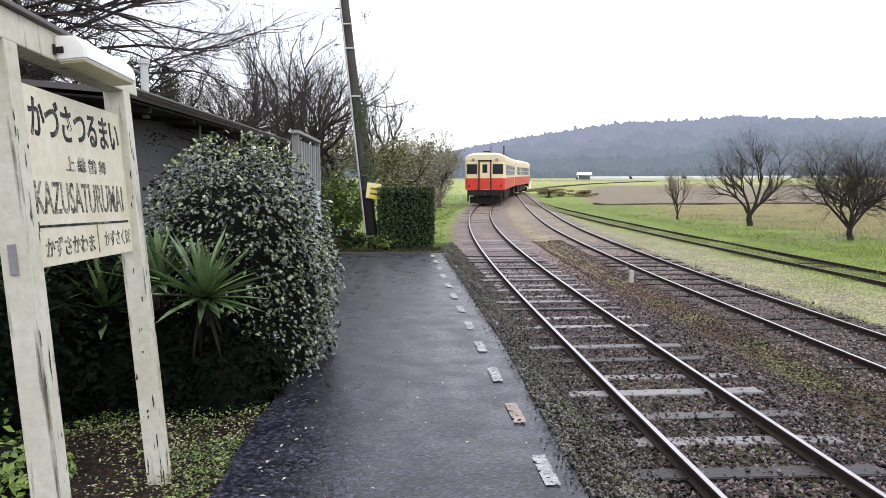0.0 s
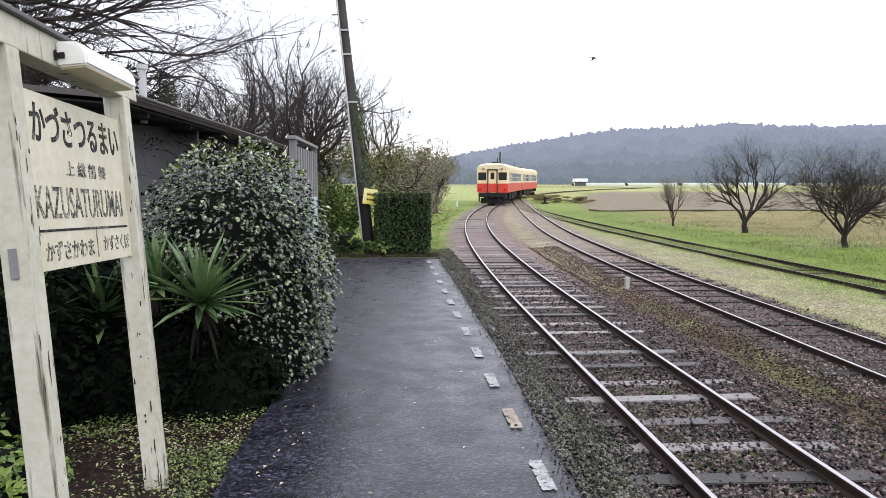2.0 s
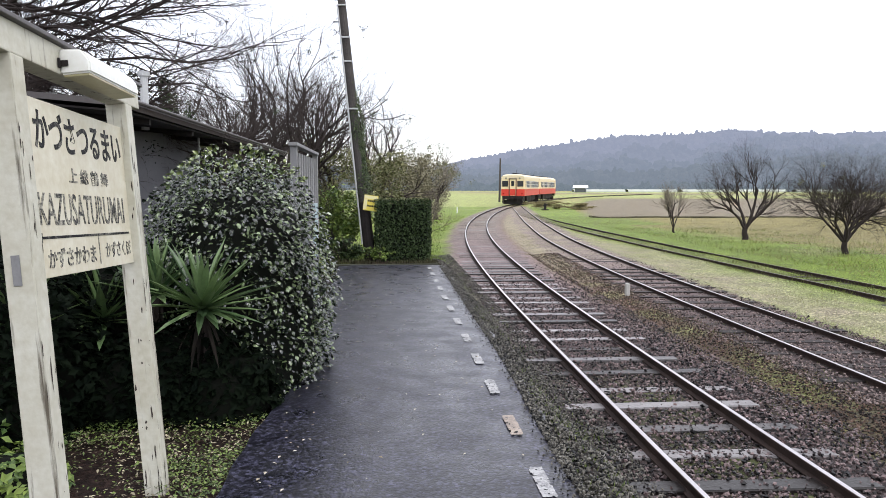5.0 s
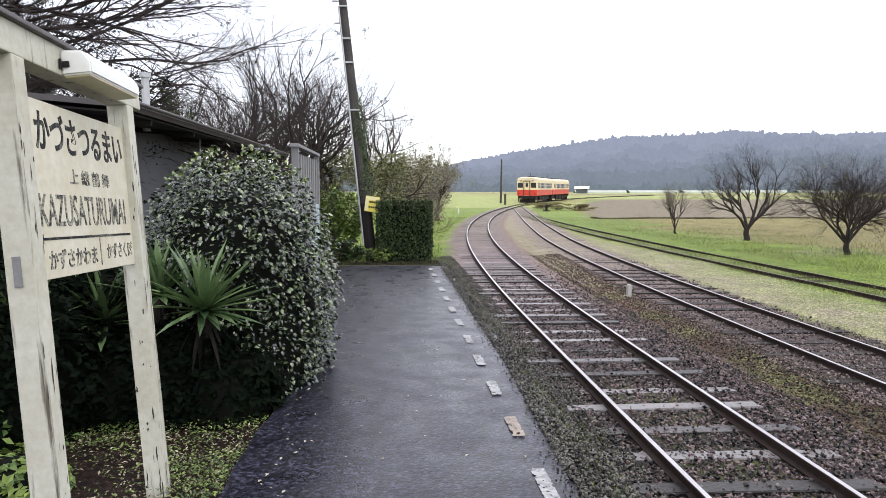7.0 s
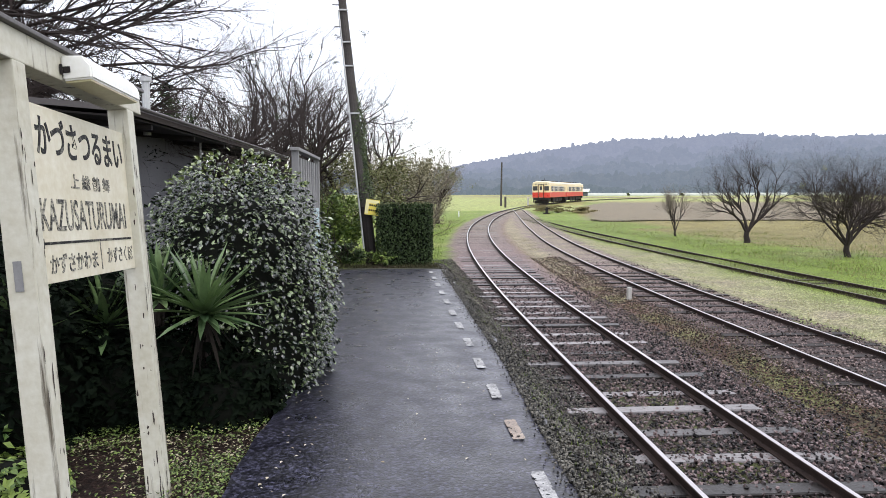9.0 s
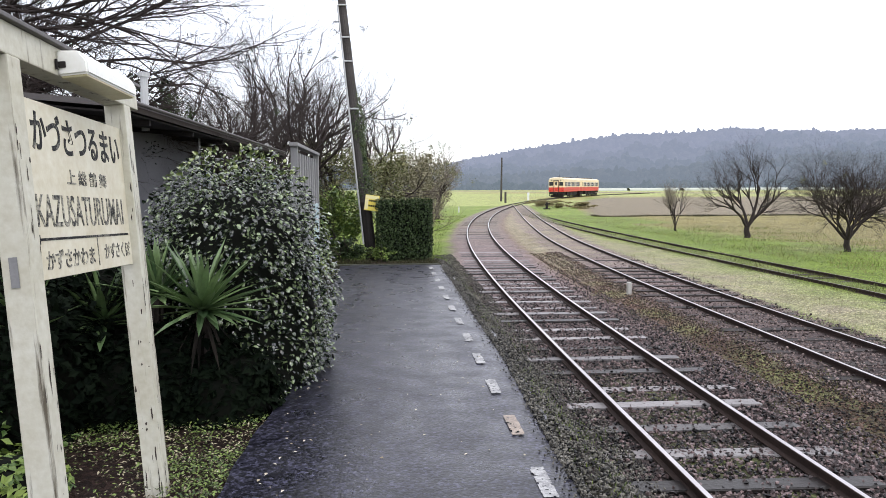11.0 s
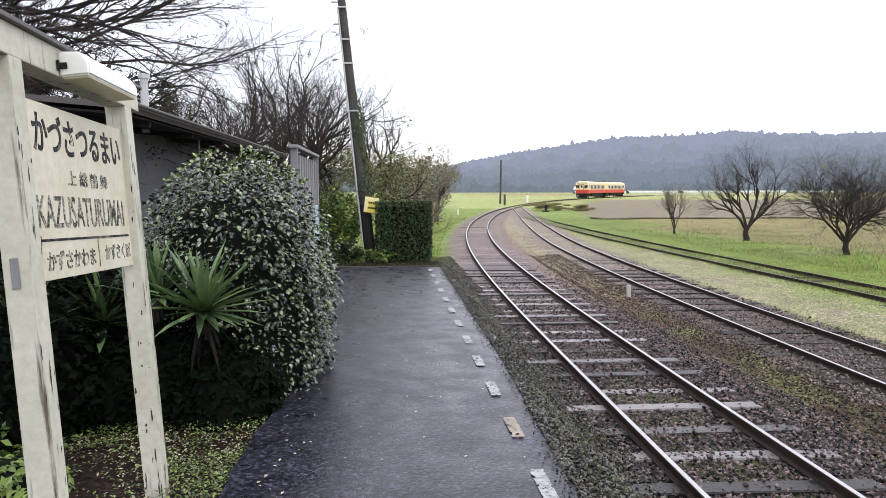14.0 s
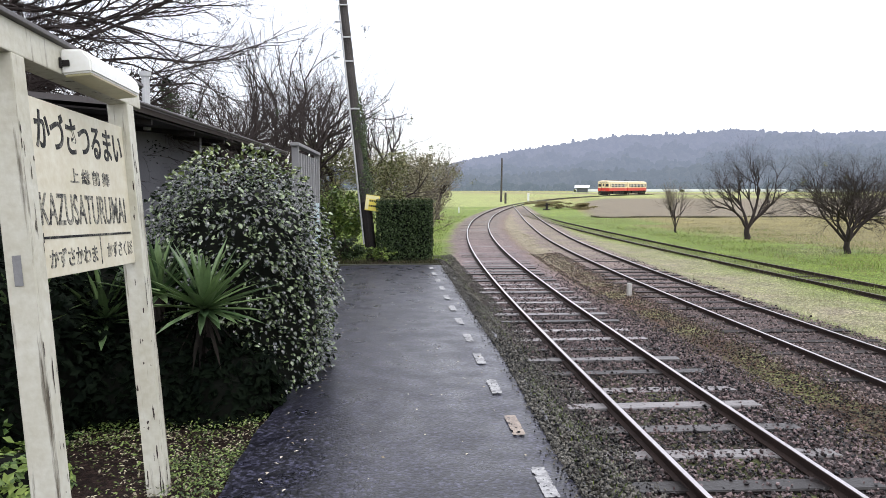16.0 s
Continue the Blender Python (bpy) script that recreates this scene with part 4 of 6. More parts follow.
def hanging(rng, normals, jitter, size):
    """Turns that set a leaf's length outward and down, its face outward and up."""
    y = normals + np.array((0, 0, -0.45)) + rng.normal(0, jitter, normals.shape)
    y /= np.linalg.norm(y, axis=1, keepdims=True)
    x = np.cross(y, np.array((0, 0, 1.0)) + rng.normal(0, 0.35, y.shape))
    x /= np.linalg.norm(x, axis=1, keepdims=True)
    s = rng.uniform(*size, len(y))
    return np.stack([x, y, np.cross(x, y)], 2) * s[:, None, None]


def dome_points(rng, n, rx, ry, h, power=4.8, flat=2.4):
    """Points and normals on a clipped dome with steep sides, uneven to the touch."""
    z = rng.uniform(0, 1, n) ** 0.9
    a = rng.uniform(0, 2 * np.pi, n)
    r = (1 - z**power) ** (1 / flat)
    low = np.clip(0.93 + 0.25 * z, 0, 1)
    bump_ = 1 + 0.07 * np.sin(3 * a + 4 * z) + 0.05 * np.sin(7 * a - 9 * z) + 0.03 * np.sin(13 * a + 17 * z)
    p = np.stack([rx * r * low * bump_ * np.cos(a), ry * r * low * bump_ * np.sin(a), h * z * (0.97 + 0.04 * np.sin(5 * a))], 1)
    nn = np.stack([np.cos(a) / rx * r, np.sin(a) / ry * r, z**4 * 1.3 / h + 0.25], 1)
    return p, nn / np.linalg.norm(nn, axis=1, keepdims=True)


def dome_core(rx, ry, h, parent, scale=0.87):
    vs, fs = [(0, 0, 0)], []
    rings, seg = 10, 24
    for i in range(rings + 1):
        z = i / rings * 0.995
        r = (1 - z**4.8) ** (1 / 2.4) * min(0.93 + 0.25 * z, 1)
        for k in range(seg):
            a = 2 * math.pi * k / seg
            vs.append((rx * scale * r * math.cos(a), ry * scale * r * math.sin(a), h * z * scale))
    for i in range(rings):
        for k in range(seg):
            k2 = (k + 1) % seg
            fs.append((1 + i * seg + k, 1 + i * seg + k2, 1 + (i + 1) * seg + k2, 1 + (i + 1) * seg + k))
    fs.append(tuple(1 + rings * seg + k for k in range(seg)))
    return mesh_ob("inner_mass", vs, fs, M_CORE, parent, "near-black inside with the inner shade in its colour", smooth=True)


def dome_shrub(name, base, rx, ry, h, n, leaf, material, label, seed, sprigs=0, turn=0):
    rng = np.random.default_rng(seed)
    t = thing(name, pose(*base, 0, 0, turn))
    dome_core(rx, ry, h, t)
    p, nn = dome_points(rng, n, rx, ry, h)
    p = p * rng.uniform(0.87, 1.05, n)[:, None]
    nn = nn + np.array((0, 0, 0.9))
    mesh_ob("foliage", *scatter(LEAF_V, LEAF_F, facing(rng, nn, 0.55, leaf), p), material, t)
    if sprigs:
        ps, ns = [], []
        p, nn = dome_points(rng, sprigs, rx, ry, h)
        for a, b in zip(p, nn):
            ln = rng.uniform(0.04, 0.16)
            k = rng.integers(5, 10)
            d = b + np.array((0, 0, 0.8))
            for j in range(k):
                ps.append(a + d * ln * j / k + rng.normal(0, 0.018, 3))
                ns.append(rng.normal(0, 0.6, 3) + b)
        ns = np.array(ns)
        tagged(mesh_ob("loose_growth", *scatter(LEAF_V, LEAF_F, facing(rng, ns / np.linalg.norm(ns, axis=1, keepdims=True), 0.5, leaf), np.array(ps)), material, t), kind="stuff")
    return tagged(t, label, "shrub")


def glossy_shrub():
    """The clipped evergreen: curved leaves hanging like shingles over a dark inside, young growth on the crown."""
    rng = np.random.default_rng(41)
    rx, ry, h, n = 0.82, 1.0, 2.2, 14000
    t = thing("clipped_shrub", pose(-1.42, 7.15, 0.48))
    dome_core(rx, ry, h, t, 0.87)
    p, nn = dome_points(rng, n, rx, ry, h)
    p = p * rng.uniform(0.84, 1.05, n)[:, None]
    mesh_ob("foliage", *scatter(SHINGLE_V, SHINGLE_F, hanging(rng, nn, 0.62, (0.023, 0.038)), p), M_LEAF, t)
    p, nn = dome_points(rng, 5000, rx, ry, h)
    keep = (p[:, 2] > 0.86 * h) & (rng.uniform(0, 1, 5000) < 0.5)
    p, nn = p[keep] * 1.04, nn[keep]
    mesh_ob("young_leaves", *scatter(SHINGLE_V, SHINGLE_F, hanging(rng, nn + np.array((0, 0, 0.8)), 0.45, (0.022, 0.036)), p), M_YOUNGLEAF, t, "yellow-green young leaves on the crown")
    ps, ns = [], []
    p, nn = dome_points(rng, 120, rx, ry, h)
    for a, b in zip(p, nn):
        ln, k = rng.uniform(0.04, 0.13), rng.integers(4, 8)
        for j in range(k):
            ps.append(a + (b + np.array((0, 0, 0.6))) * ln * j / k + rng.normal(0, 0.015, 3))
            ns.append(b + rng.normal(0, 0.5, 3))
    tagged(mesh_ob("loose_growth", *scatter(SHINGLE_V, SHINGLE_F, hanging(rng, np.array(ns), 0.4, (0.022, 0.038)), np.array(ps)), M_LEAF, t), kind="stuff")
    tagged(t, "large rounded clipped evergreen shrub with glossy wet leaves", "shrub")


glossy_shrub()
# near-black leaves give these shrubs the garden's shade by colour
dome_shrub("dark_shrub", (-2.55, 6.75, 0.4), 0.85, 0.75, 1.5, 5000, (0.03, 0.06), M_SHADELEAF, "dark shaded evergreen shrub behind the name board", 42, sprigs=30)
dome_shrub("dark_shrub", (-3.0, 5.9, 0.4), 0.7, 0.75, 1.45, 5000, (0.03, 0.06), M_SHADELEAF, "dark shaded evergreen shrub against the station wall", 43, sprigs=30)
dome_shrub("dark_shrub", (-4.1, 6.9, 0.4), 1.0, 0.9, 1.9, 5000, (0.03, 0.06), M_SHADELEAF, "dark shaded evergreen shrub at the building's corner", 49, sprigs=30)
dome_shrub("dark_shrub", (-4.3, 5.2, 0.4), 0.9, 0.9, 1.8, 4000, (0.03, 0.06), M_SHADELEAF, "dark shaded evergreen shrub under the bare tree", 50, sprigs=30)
# low growth added only to fill the dark below the yuccas
dome_shrub("dark_shrub", (-1.75, 6.25, 0.4), 0.55, 0.45, 0.95, 2600, (0.03, 0.06), M_SHADELEAF, "dark low growth added to fill the shade beneath the yuccas", 46, sprigs=10)
dome_shrub("dark_shrub", (-1.42, 6.12, 0.42), 0.50, 0.32, 0.74, 1900, (0.03, 0.055), M_SHADELEAF, "dark low growth added to fill the shade round the yucca stem", 47, sprigs=5)
dome_shrub("dark_shrub", (-2.3, 6.15, 0.42), 0.55, 0.34, 0.85, 1900, (0.03, 0.055), M_SHADELEAF, "dark low growth added to fill the shade round the rear yuccas", 48, sprigs=5)
dome_shrub("low_shrub", (-2.32, 4.6, 0.42), 0.30, 0.30, 0.36, 900, (0.02, 0.045), M_WEED, "low green leafy shrub on the soil", 44, sprigs=10)


def hedge():
    rng = np.random.default_rng(45)
    w, d, h = 1.40, 0.95, 1.62
    t = thing("clipped_hedge", pose(0.43, 19.45, 0.42))
    part("inner_mass", box_bm((w - 0.14, d - 0.14, h - 0.1), (0, 0, h / 2 - 0.05), 0.05), M_CORE, t, "near-black inside with the inner shade in its colour")
    n = 9000
    face = rng.choice(5, n, p=(0.34, 0.16, 0.16, 0.14, 0.2))
    u, v = rng.uniform(-0.5, 0.5, n), rng.uniform(0, 1, n)
    p = np.zeros((n, 3))
    nn = np.zeros((n, 3))
    for k, (ax, sg) in enumerate(((1, -1), (0, 1), (0, -1), (1, 1), (2, 1))):
        m = face == k
        if ax == 1:
            p[m] = np.stack([u[m] * w, np.full(m.sum(), sg * d / 2), v[m] * h], 1)
        elif ax == 0:
            p[m] = np.stack([np.full(m.sum(), sg * w / 2), u[m] * d, v[m] * h], 1)
        else:
            p[m] = np.stack([u[m] * w, (v[m] - 0.5) * d, np.full(m.sum(), h)], 1)
        nn[m, ax] = sg
    p += rng.normal(0, 0.022, p.shape)
    p[:, 0] *= 1 - 0.10 * np.clip(0.35 - p[:, 2] / h, 0, 1)
    mesh_ob("foliage", *scatter(LEAF_V, LEAF_F, facing(rng, nn, 0.6, (0.022, 0.045)), p), M_HEDGE, t)
    n = 900
    p = np.stack([rng.uniform(-0.5, 0.5, n) * w, rng.uniform(-0.5, 0.5, n) * d, h + rng.uniform(-0.01, 0.05, n)], 1)
    mesh_ob("new_shoots", *scatter(LEAF_V, LEAF_F, turns(rng, n, 0.5, (0.016, 0.03)), p), M_OLIVE, t, "pale new shoots on the clipped top")
    return tagged(t, "dark green box-shaped clipped hedge at the platform end", "hedge")


hedge()


def blade_mesh(material, droop, width):
    """A stiff folded blade of unit length along +x."""
    vs, fs = [], []
    for f, ww in ((0, 0.6), (0.3, 1.0), (0.7, 0.78), (1.0, 0.03)):
        z = -droop * f * f
        vs += [(f, width * ww, z + 0.4 * width * ww), (f, 0, z), (f, -width * ww, z + 0.4 * width * ww)]
    for j in range(3):
        o = 3 * j
        fs += [(o, o + 3, o + 4, o + 1), (o + 1, o + 4, o + 5, o + 2)]
    me = bpy.data.meshes.new("blade")
    me.from_pydata(vs, [], fs)
    me.materials.append(material)
    return me


BLADES = [blade_mesh(M_YUCCA, d, w) for d, w in ((0.02, 0.052), (0.08, 0.058), (0.14, 0.05), (0.05, 0.062))]
DEAD_BLADES = [blade_mesh(M_DEAD, d, w) for d, w in ((0.1, 0.035), (0.2, 0.04))]


def yucca(base, r, blades_n, seed, trunk, label, tilt=(0, 0)):
    """A rosette of stiff folded blades on a short stem, with a skirt of dead ones."""
    rng = np.random.default_rng(seed)
    t = thing("yucca", pose(*base, tilt[0], tilt[1], 0))
    vs, fs = [], []
    tube(vs, fs, [np.array((0, 0, z)) for z in (-0.05, trunk * 0.5, trunk)], (0.07, 0.06, 0.05), 8)
    mesh_ob("stem", vs, fs, M_BARK, t, "stem wrapped in dead leaf bases")

    def rosette(name, n, e0, e1, meshes, lenf, label=""):
        for i in range(n):
            a, e = rng.uniform(0, 360), rng.uniform(e0, e1)
            k = r * lenf * rng.uniform(0.78, 1.1)
            ob = new(name, meshes[int(rng.integers(0, len(meshes)))])
            ob.parent = t
            ob.matrix_basis = pose(0, 0, trunk, 0, 0, a) @ pose(0, 0, 0, 0, -e, 0) @ Matrix.Scale(k, 4)
            if label:
                ob["label"] = label

    rosette("blade", blades_n, -8, 86, BLADES, 1.0)
    rosette("dead_blade", blades_n // 3, -88, -40, DEAD_BLADES, 0.95, "hanging dead brown blade")
    return tagged(t, label, "yucca plant", "yuccas beside the platform")


yucca((-1.49, 6.0, 0.48), 0.60, 70, 51, 0.93, "stiff green yucca rosette beneath the clipped shrub")
yucca((-1.90, 6.2, 0.48), 0.55, 56, 52, 1.02, "tall green yucca rosette growing into the shrub")
yucca((-2.35, 6.2, 0.48), 0.58, 50, 53, 0.80, "shaded yucca rosette behind the name board posts")
yucca((-2.8, 5.75, 0.48), 0.58, 50, 54, 0.76, "shaded yucca rosette close to the station wall")


def leafy_clump(name, base, rx, ry, h, n, leaf, material, label, seed, category="shrub"):
    """A loose shrub: bent stems and a cloud of leaves with gaps."""
    rng = np.random.default_rng(seed)
    t = thing(name, pose(*base))
    out = [[], [], []]
    for i in range(9):
        w = np.array((rng.normal(0, 0.4), rng.normal(0, 0.4), 1.0))
        grow(rng, out, (rng.normal(0, rx * 0.25), rng.normal(0, ry * 0.25), -0.05), w / np.linalg.norm(w), h * (0.75 if h < 3 else 0.5), 0.018, 0, 2, (4, 3), 0.8 if h < 3 else 0.45, 0.1)
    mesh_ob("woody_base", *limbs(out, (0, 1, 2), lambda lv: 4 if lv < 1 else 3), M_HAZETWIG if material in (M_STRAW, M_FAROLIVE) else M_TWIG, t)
    c = rng.normal(0, 0.42, (40, 3)) * (rx, ry, 0) + np.stack([np.zeros(40), np.zeros(40), rng.uniform(0.15, 0.95, 40) * h], 1)
    p = c[rng.integers(0, 40, n)] + rng.normal(0, 0.11, (n, 3)) * (rx, ry, h * 0.5)
    p[:, 2] = np.clip(p[:, 2], 0.02, h)
    mesh_ob("foliage", *scatter(LEAF_V, LEAF_F, turns(rng, n, 0.6, leaf), p), material, t)
    return tagged(t, label, category)


leafy_clump("green_shrub", (-1.35, 19.9, 0.45), 0.8, 0.7, 2.0, 5200, (0.03, 0.075), M_WEED, "loose bright green leafy shrub beside the pole", 61)
leafy_clump("green_shrub", (-2.3, 19.4, 0.45), 0.8, 0.7, 1.8, 4200, (0.03, 0.075), M_WEED, "loose green leafy shrub behind the screen", 62)
leafy_clump("green_shrub", (-1.0, 18.6, 0.5), 0.5, 0.35, 0.6, 1500, (0.025, 0.06), M_HEDGE, "low dark green plants along the kerb", 63)
leafy_clump("green_shrub", (-0.25, 18.9, 0.5), 0.5, 0.3, 0.35, 700, (0.02, 0.05), M_WEED, "low weeds at the foot of the hedge", 64)
leafy_clump("olive_bush", (0.0, 24.5, 0.3), 1.4, 1.3, 3.2, 4500, (0.03, 0.075), M_OLIVE, "tall thin olive green bush with bare stems", 75)
leafy_clump("olive_bush", (-2.2, 26, 0.4), 2.0, 1.6, 3.6, 4200, (0.03, 0.08), M_OLIVE, "tall straggly olive bush under bare trees", 66)
leafy_clump("olive_bush", (-3.3, 22.6, 0.4), 1.3, 0.9, 2.3, 4200, (0.03, 0.07), M_IVY, "dark leafy undergrowth beneath the cherry trees", 69)
leafy_clump("dry_bush", (17.6, 80, -0.05), 2.2, 1.5, 0.9, 6500, (0.04, 0.09), M_STRAW, "low dry straw coloured bush beside the points", 67)
leafy_clump("dry_bush", (20.4, 78, -0.05), 1.8, 1.5, 0.7, 4500, (0.04, 0.09), M_STRAW, "low dry straw coloured bush in the grass", 68)


# ---- station building ----
def station():
    t = thing("station_building", pose(0, 0, 0.45))
    part("wall", box_bm((0.14, 5.4, 2.85), (-3.45, 10.9, 1.42)), M_PLASTER, t, "plain grey plastered wall")
    part("wall", box_bm((2.9, 0.14, 2.85), (-4.97, 13.68, 1.42)), M_DARKWOOD, t, "dark timber end wall under the canopy")
    part("wall", box_bm((2.9, 0.14, 2.85), (-4.97, 8.27, 1.42)), M_PLASTER, t)
    # dark colour here stands for the shade inside the recess
    part("wall", box_bm((0.12, 2.6, 2.6), (-4.3, 15.1, 1.3)), M_DARKWOOD, t, "recess wall with the opening's shade in its dark colour")
    roof = bmesh.new()
    y0, y1 = 7.55, 18.6
    for (xa, za), (xb, zb) in (((-2.55, 2.74), (-6.2, 3.05)),):
        v = [roof.verts.new(c) for c in ((xa, y0, za), (xa, y1, za), (xb, y1, zb), (xb, y0, zb), (xa, y0, za + 0.06), (xa, y1, za + 0.06), (xb, y1, zb + 0.06), (xb, y0, zb + 0.06))]
        for f in ((3, 2, 1, 0), (4, 5, 6, 7), (0, 1, 5, 4), (1, 2, 6, 5), (2, 3, 7, 6), (3, 0, 4, 7)):
            roof.faces.new([v[i] for i in f])
    r = part("roof", roof, M_ROOF, t, "low dark tin roof with a deep eave")
    part("eave_board", box_bm((0.03, y1 - y0, 0.06), (-2.535, (y0 + y1) / 2, 2.74), 0.004), M_DARKWOOD, r)
    part("gutter", rod_bm((-2.49, y0, 2.795), (-2.49, y1, 2.795), 0.022, sides=8), M_ROOF, r, "grey eave gutter")
    # soffit and rafters in black: the shade under the eave as colour
    part("soffit", box_bm((0.9, y1 - y0 - 0.1, 0.02), (-3.02, (y0 + y1) / 2, 2.735), turn=Matrix.Rotation(radians(4.8), 4, "Y")), M_UNDER, r, "black underside with the eave's shade in its colour")
    for y in np.arange(8.4, 18.5, 1.8):
        part("rafter", box_bm((0.86, 0.06, 0.06), (-3.02, y, 2.695), turn=Matrix.Rotation(radians(4.8), 4, "Y")), M_UNDER, r)
    part("tie_beam", box_bm((0.1, 5.0, 0.13), (-3.1, 16.0, 2.42), 0.006), M_DARKWOOD, t)
    for y in (13.9, 18.3):
        part("canopy_post", box_bm((0.11, 0.11, 2.75), (-3.1, y, 1.37), 0.006), M_DARKWOOD, t)
    part("cross_beam", box_bm((1.4, 0.09, 0.12), (-2.9, 18.25, 2.38), 0.006), M_DARKWOOD, t)
    part("drain_pipe", rod_bm((-2.99, 12.0, 1.4), (-2.95, 11.95, 2.72), 0.016), M_PALE, t, "thin pale down pipe")
    part("vent_pipe", rod_bm((-3.18, 10.1, 2.7), (-3.18, 10.1, 3.40), 0.05), M_PALE, t, "white vent pipe on the roof")
    part("vent_cap", rod_bm((-3.18, 10.1, 3.40), (-3.18, 10.1, 3.46), 0.075), M_PALE, t)
    return tagged(t, "low grey station building with dark eave and open canopy", "building")


station()


def screen():
    """Upright grey boards with gaps, in a frame, under a sloping cap."""
    t = thing("slatted_screen", pose(-1.36, 0, 0.5))
    y0, y1, h = 11.05, 14.3, 2.5
    for y in (y0, y1):
        part("post", box_bm((0.1, 0.1, h), (0, y, h / 2), 0.006), M_GREYWOOD, t)
    part("cap_rail", box_bm((0.13, y1 - y0 + 0.2, 0.05), (0, (y0 + y1) / 2, h + 0.025), 0.006), M_GREYWOOD, t, "pale cap rail")
    for z in (0.5, 2.25):
        part("cross_rail", box_bm((0.04, y1 - y0, 0.08), (-0.03, (y0 + y1) / 2, z)), M_GREYWOOD, t)
    for i in range(9):
        y = y0 + 0.3 + i * (y1 - y0 - 0.5) / 8
        part("slat", box_bm((0.022, 0.15, h - 0.12), (0.005, y, h / 2 - 0.02), 0.003), M_GREYWOOD, t)
    tagged(t, "weathered grey slatted timber screen behind the shrub", "fence")
    b = thing("pale_blue_board", pose(-1.17, 12.2, 0.5))
    part("panel", box_bm((0.04, 0.5, 1.55), (0, 0, 0.85), 0.006), M_TEAL, b)
    for y in (-0.22, 0.22):
        part("leg", box_bm((0.05, 0.05, 0.5), (-0.045, y, 0.25), 0.004), M_GREYWOOD, b)
    tagged(b, "pale blue painted board standing by the screen", "board")


screen()


# ---- utility pole with ivy and the yellow notice ----
def utility_pole():
    foot, tip = Vector((-0.42, 19.35, 0.4)), Vector((-1.45, 19.35, 10.4))
    t = thing("utility_pole", Matrix.Translation(foot))
    d = tip - foot
    part("shaft", rod_bm((0, 0, -0.1), d, 0.135, 0.085, 14), M_POLE, t, "leaning tarred timber pole")
    part("base_guard", rod_bm((0.0, -0.01, -0.1), d * 0.16, 0.15, 0.142, 12), M_UNDER, t, "black base guard")
    part("cable_pipe", rod_bm((-0.22, -0.05, 0.5), d * 0.66 + Vector((-0.12, -0.12, 0)), 0.022, 0.022, 8), M_PALE, t, "thin pale cable pipe")
    for f in (0.40, 0.52, 0.58, 0.66, 0.70):
        part("pipe_clamp", box_bm((0.23, 0.06, 0.035), d * f + Vector((0.0, -0.12, 0)), 0.004), M_PALE, t, "pale band and clamp")
    for f in (0.62, 0.675):
        part("foot_peg", rod_bm(d * f + Vector((-0.28, 0, 0)), d * f + Vector((0.05, 0, 0)), 0.015), M_UNDER, t)
    rng = np.random.default_rng(71)
    n = 2600
    f = rng.beta(2.0, 2.4, n) * 0.34 + 0.13
    a = rng.uniform(0, 2 * np.pi, n)
    rad = 0.09 + 0.10 * rng.uniform(0, 1, n) * (0.6 + 0.5 * np.sin(f * 40))
    p = np.stack([d.x * f + rad * np.cos(a) * 1.15 + 0.05, rad * np.sin(a), d.z * f], 1)
    nn = np.stack([np.cos(a), np.sin(a), 0.3 + 0 * a], 1)
    mesh_ob("ivy", *scatter(LEAF_V, LEAF_F, facing(rng, nn, 0.5, (0.02, 0.045)), p), M_IVY, t, "green ivy climbing the pole")
    tagged(t, "leaning dark timber utility pole wrapped in ivy", "utility pole")
    s = thing("yellow_notice", pose(-0.41, 19.13, 1.98, 0, 8, 4))
    part("board", box_bm((0.36, 0.02, 0.40), (0, 0, 0), 0.004), M_YELLOW, s)
    part("worn_band", box_bm((0.34, 0.003, 0.085), (-0.008, -0.0115, 0.145)), M_CREAMBOARD, s, "faded pale top band")
    part("worn_band", box_bm((0.085, 0.003, 0.27), (-0.135, -0.0115, -0.04)), M_CREAMBOARD, s, "faded pale side band")
    for z in (0.055, -0.075):
        for x in (-0.06, -0.005, 0.05, 0.105):
            part("writing_bar", box_bm((0.042, 0.004, 0.045), (x, -0.0125, z)), M_INK, s, "black bar of writing")
    tagged(s, "tilted yellow notice board with black writing on pole", "notice")


utility_pole()


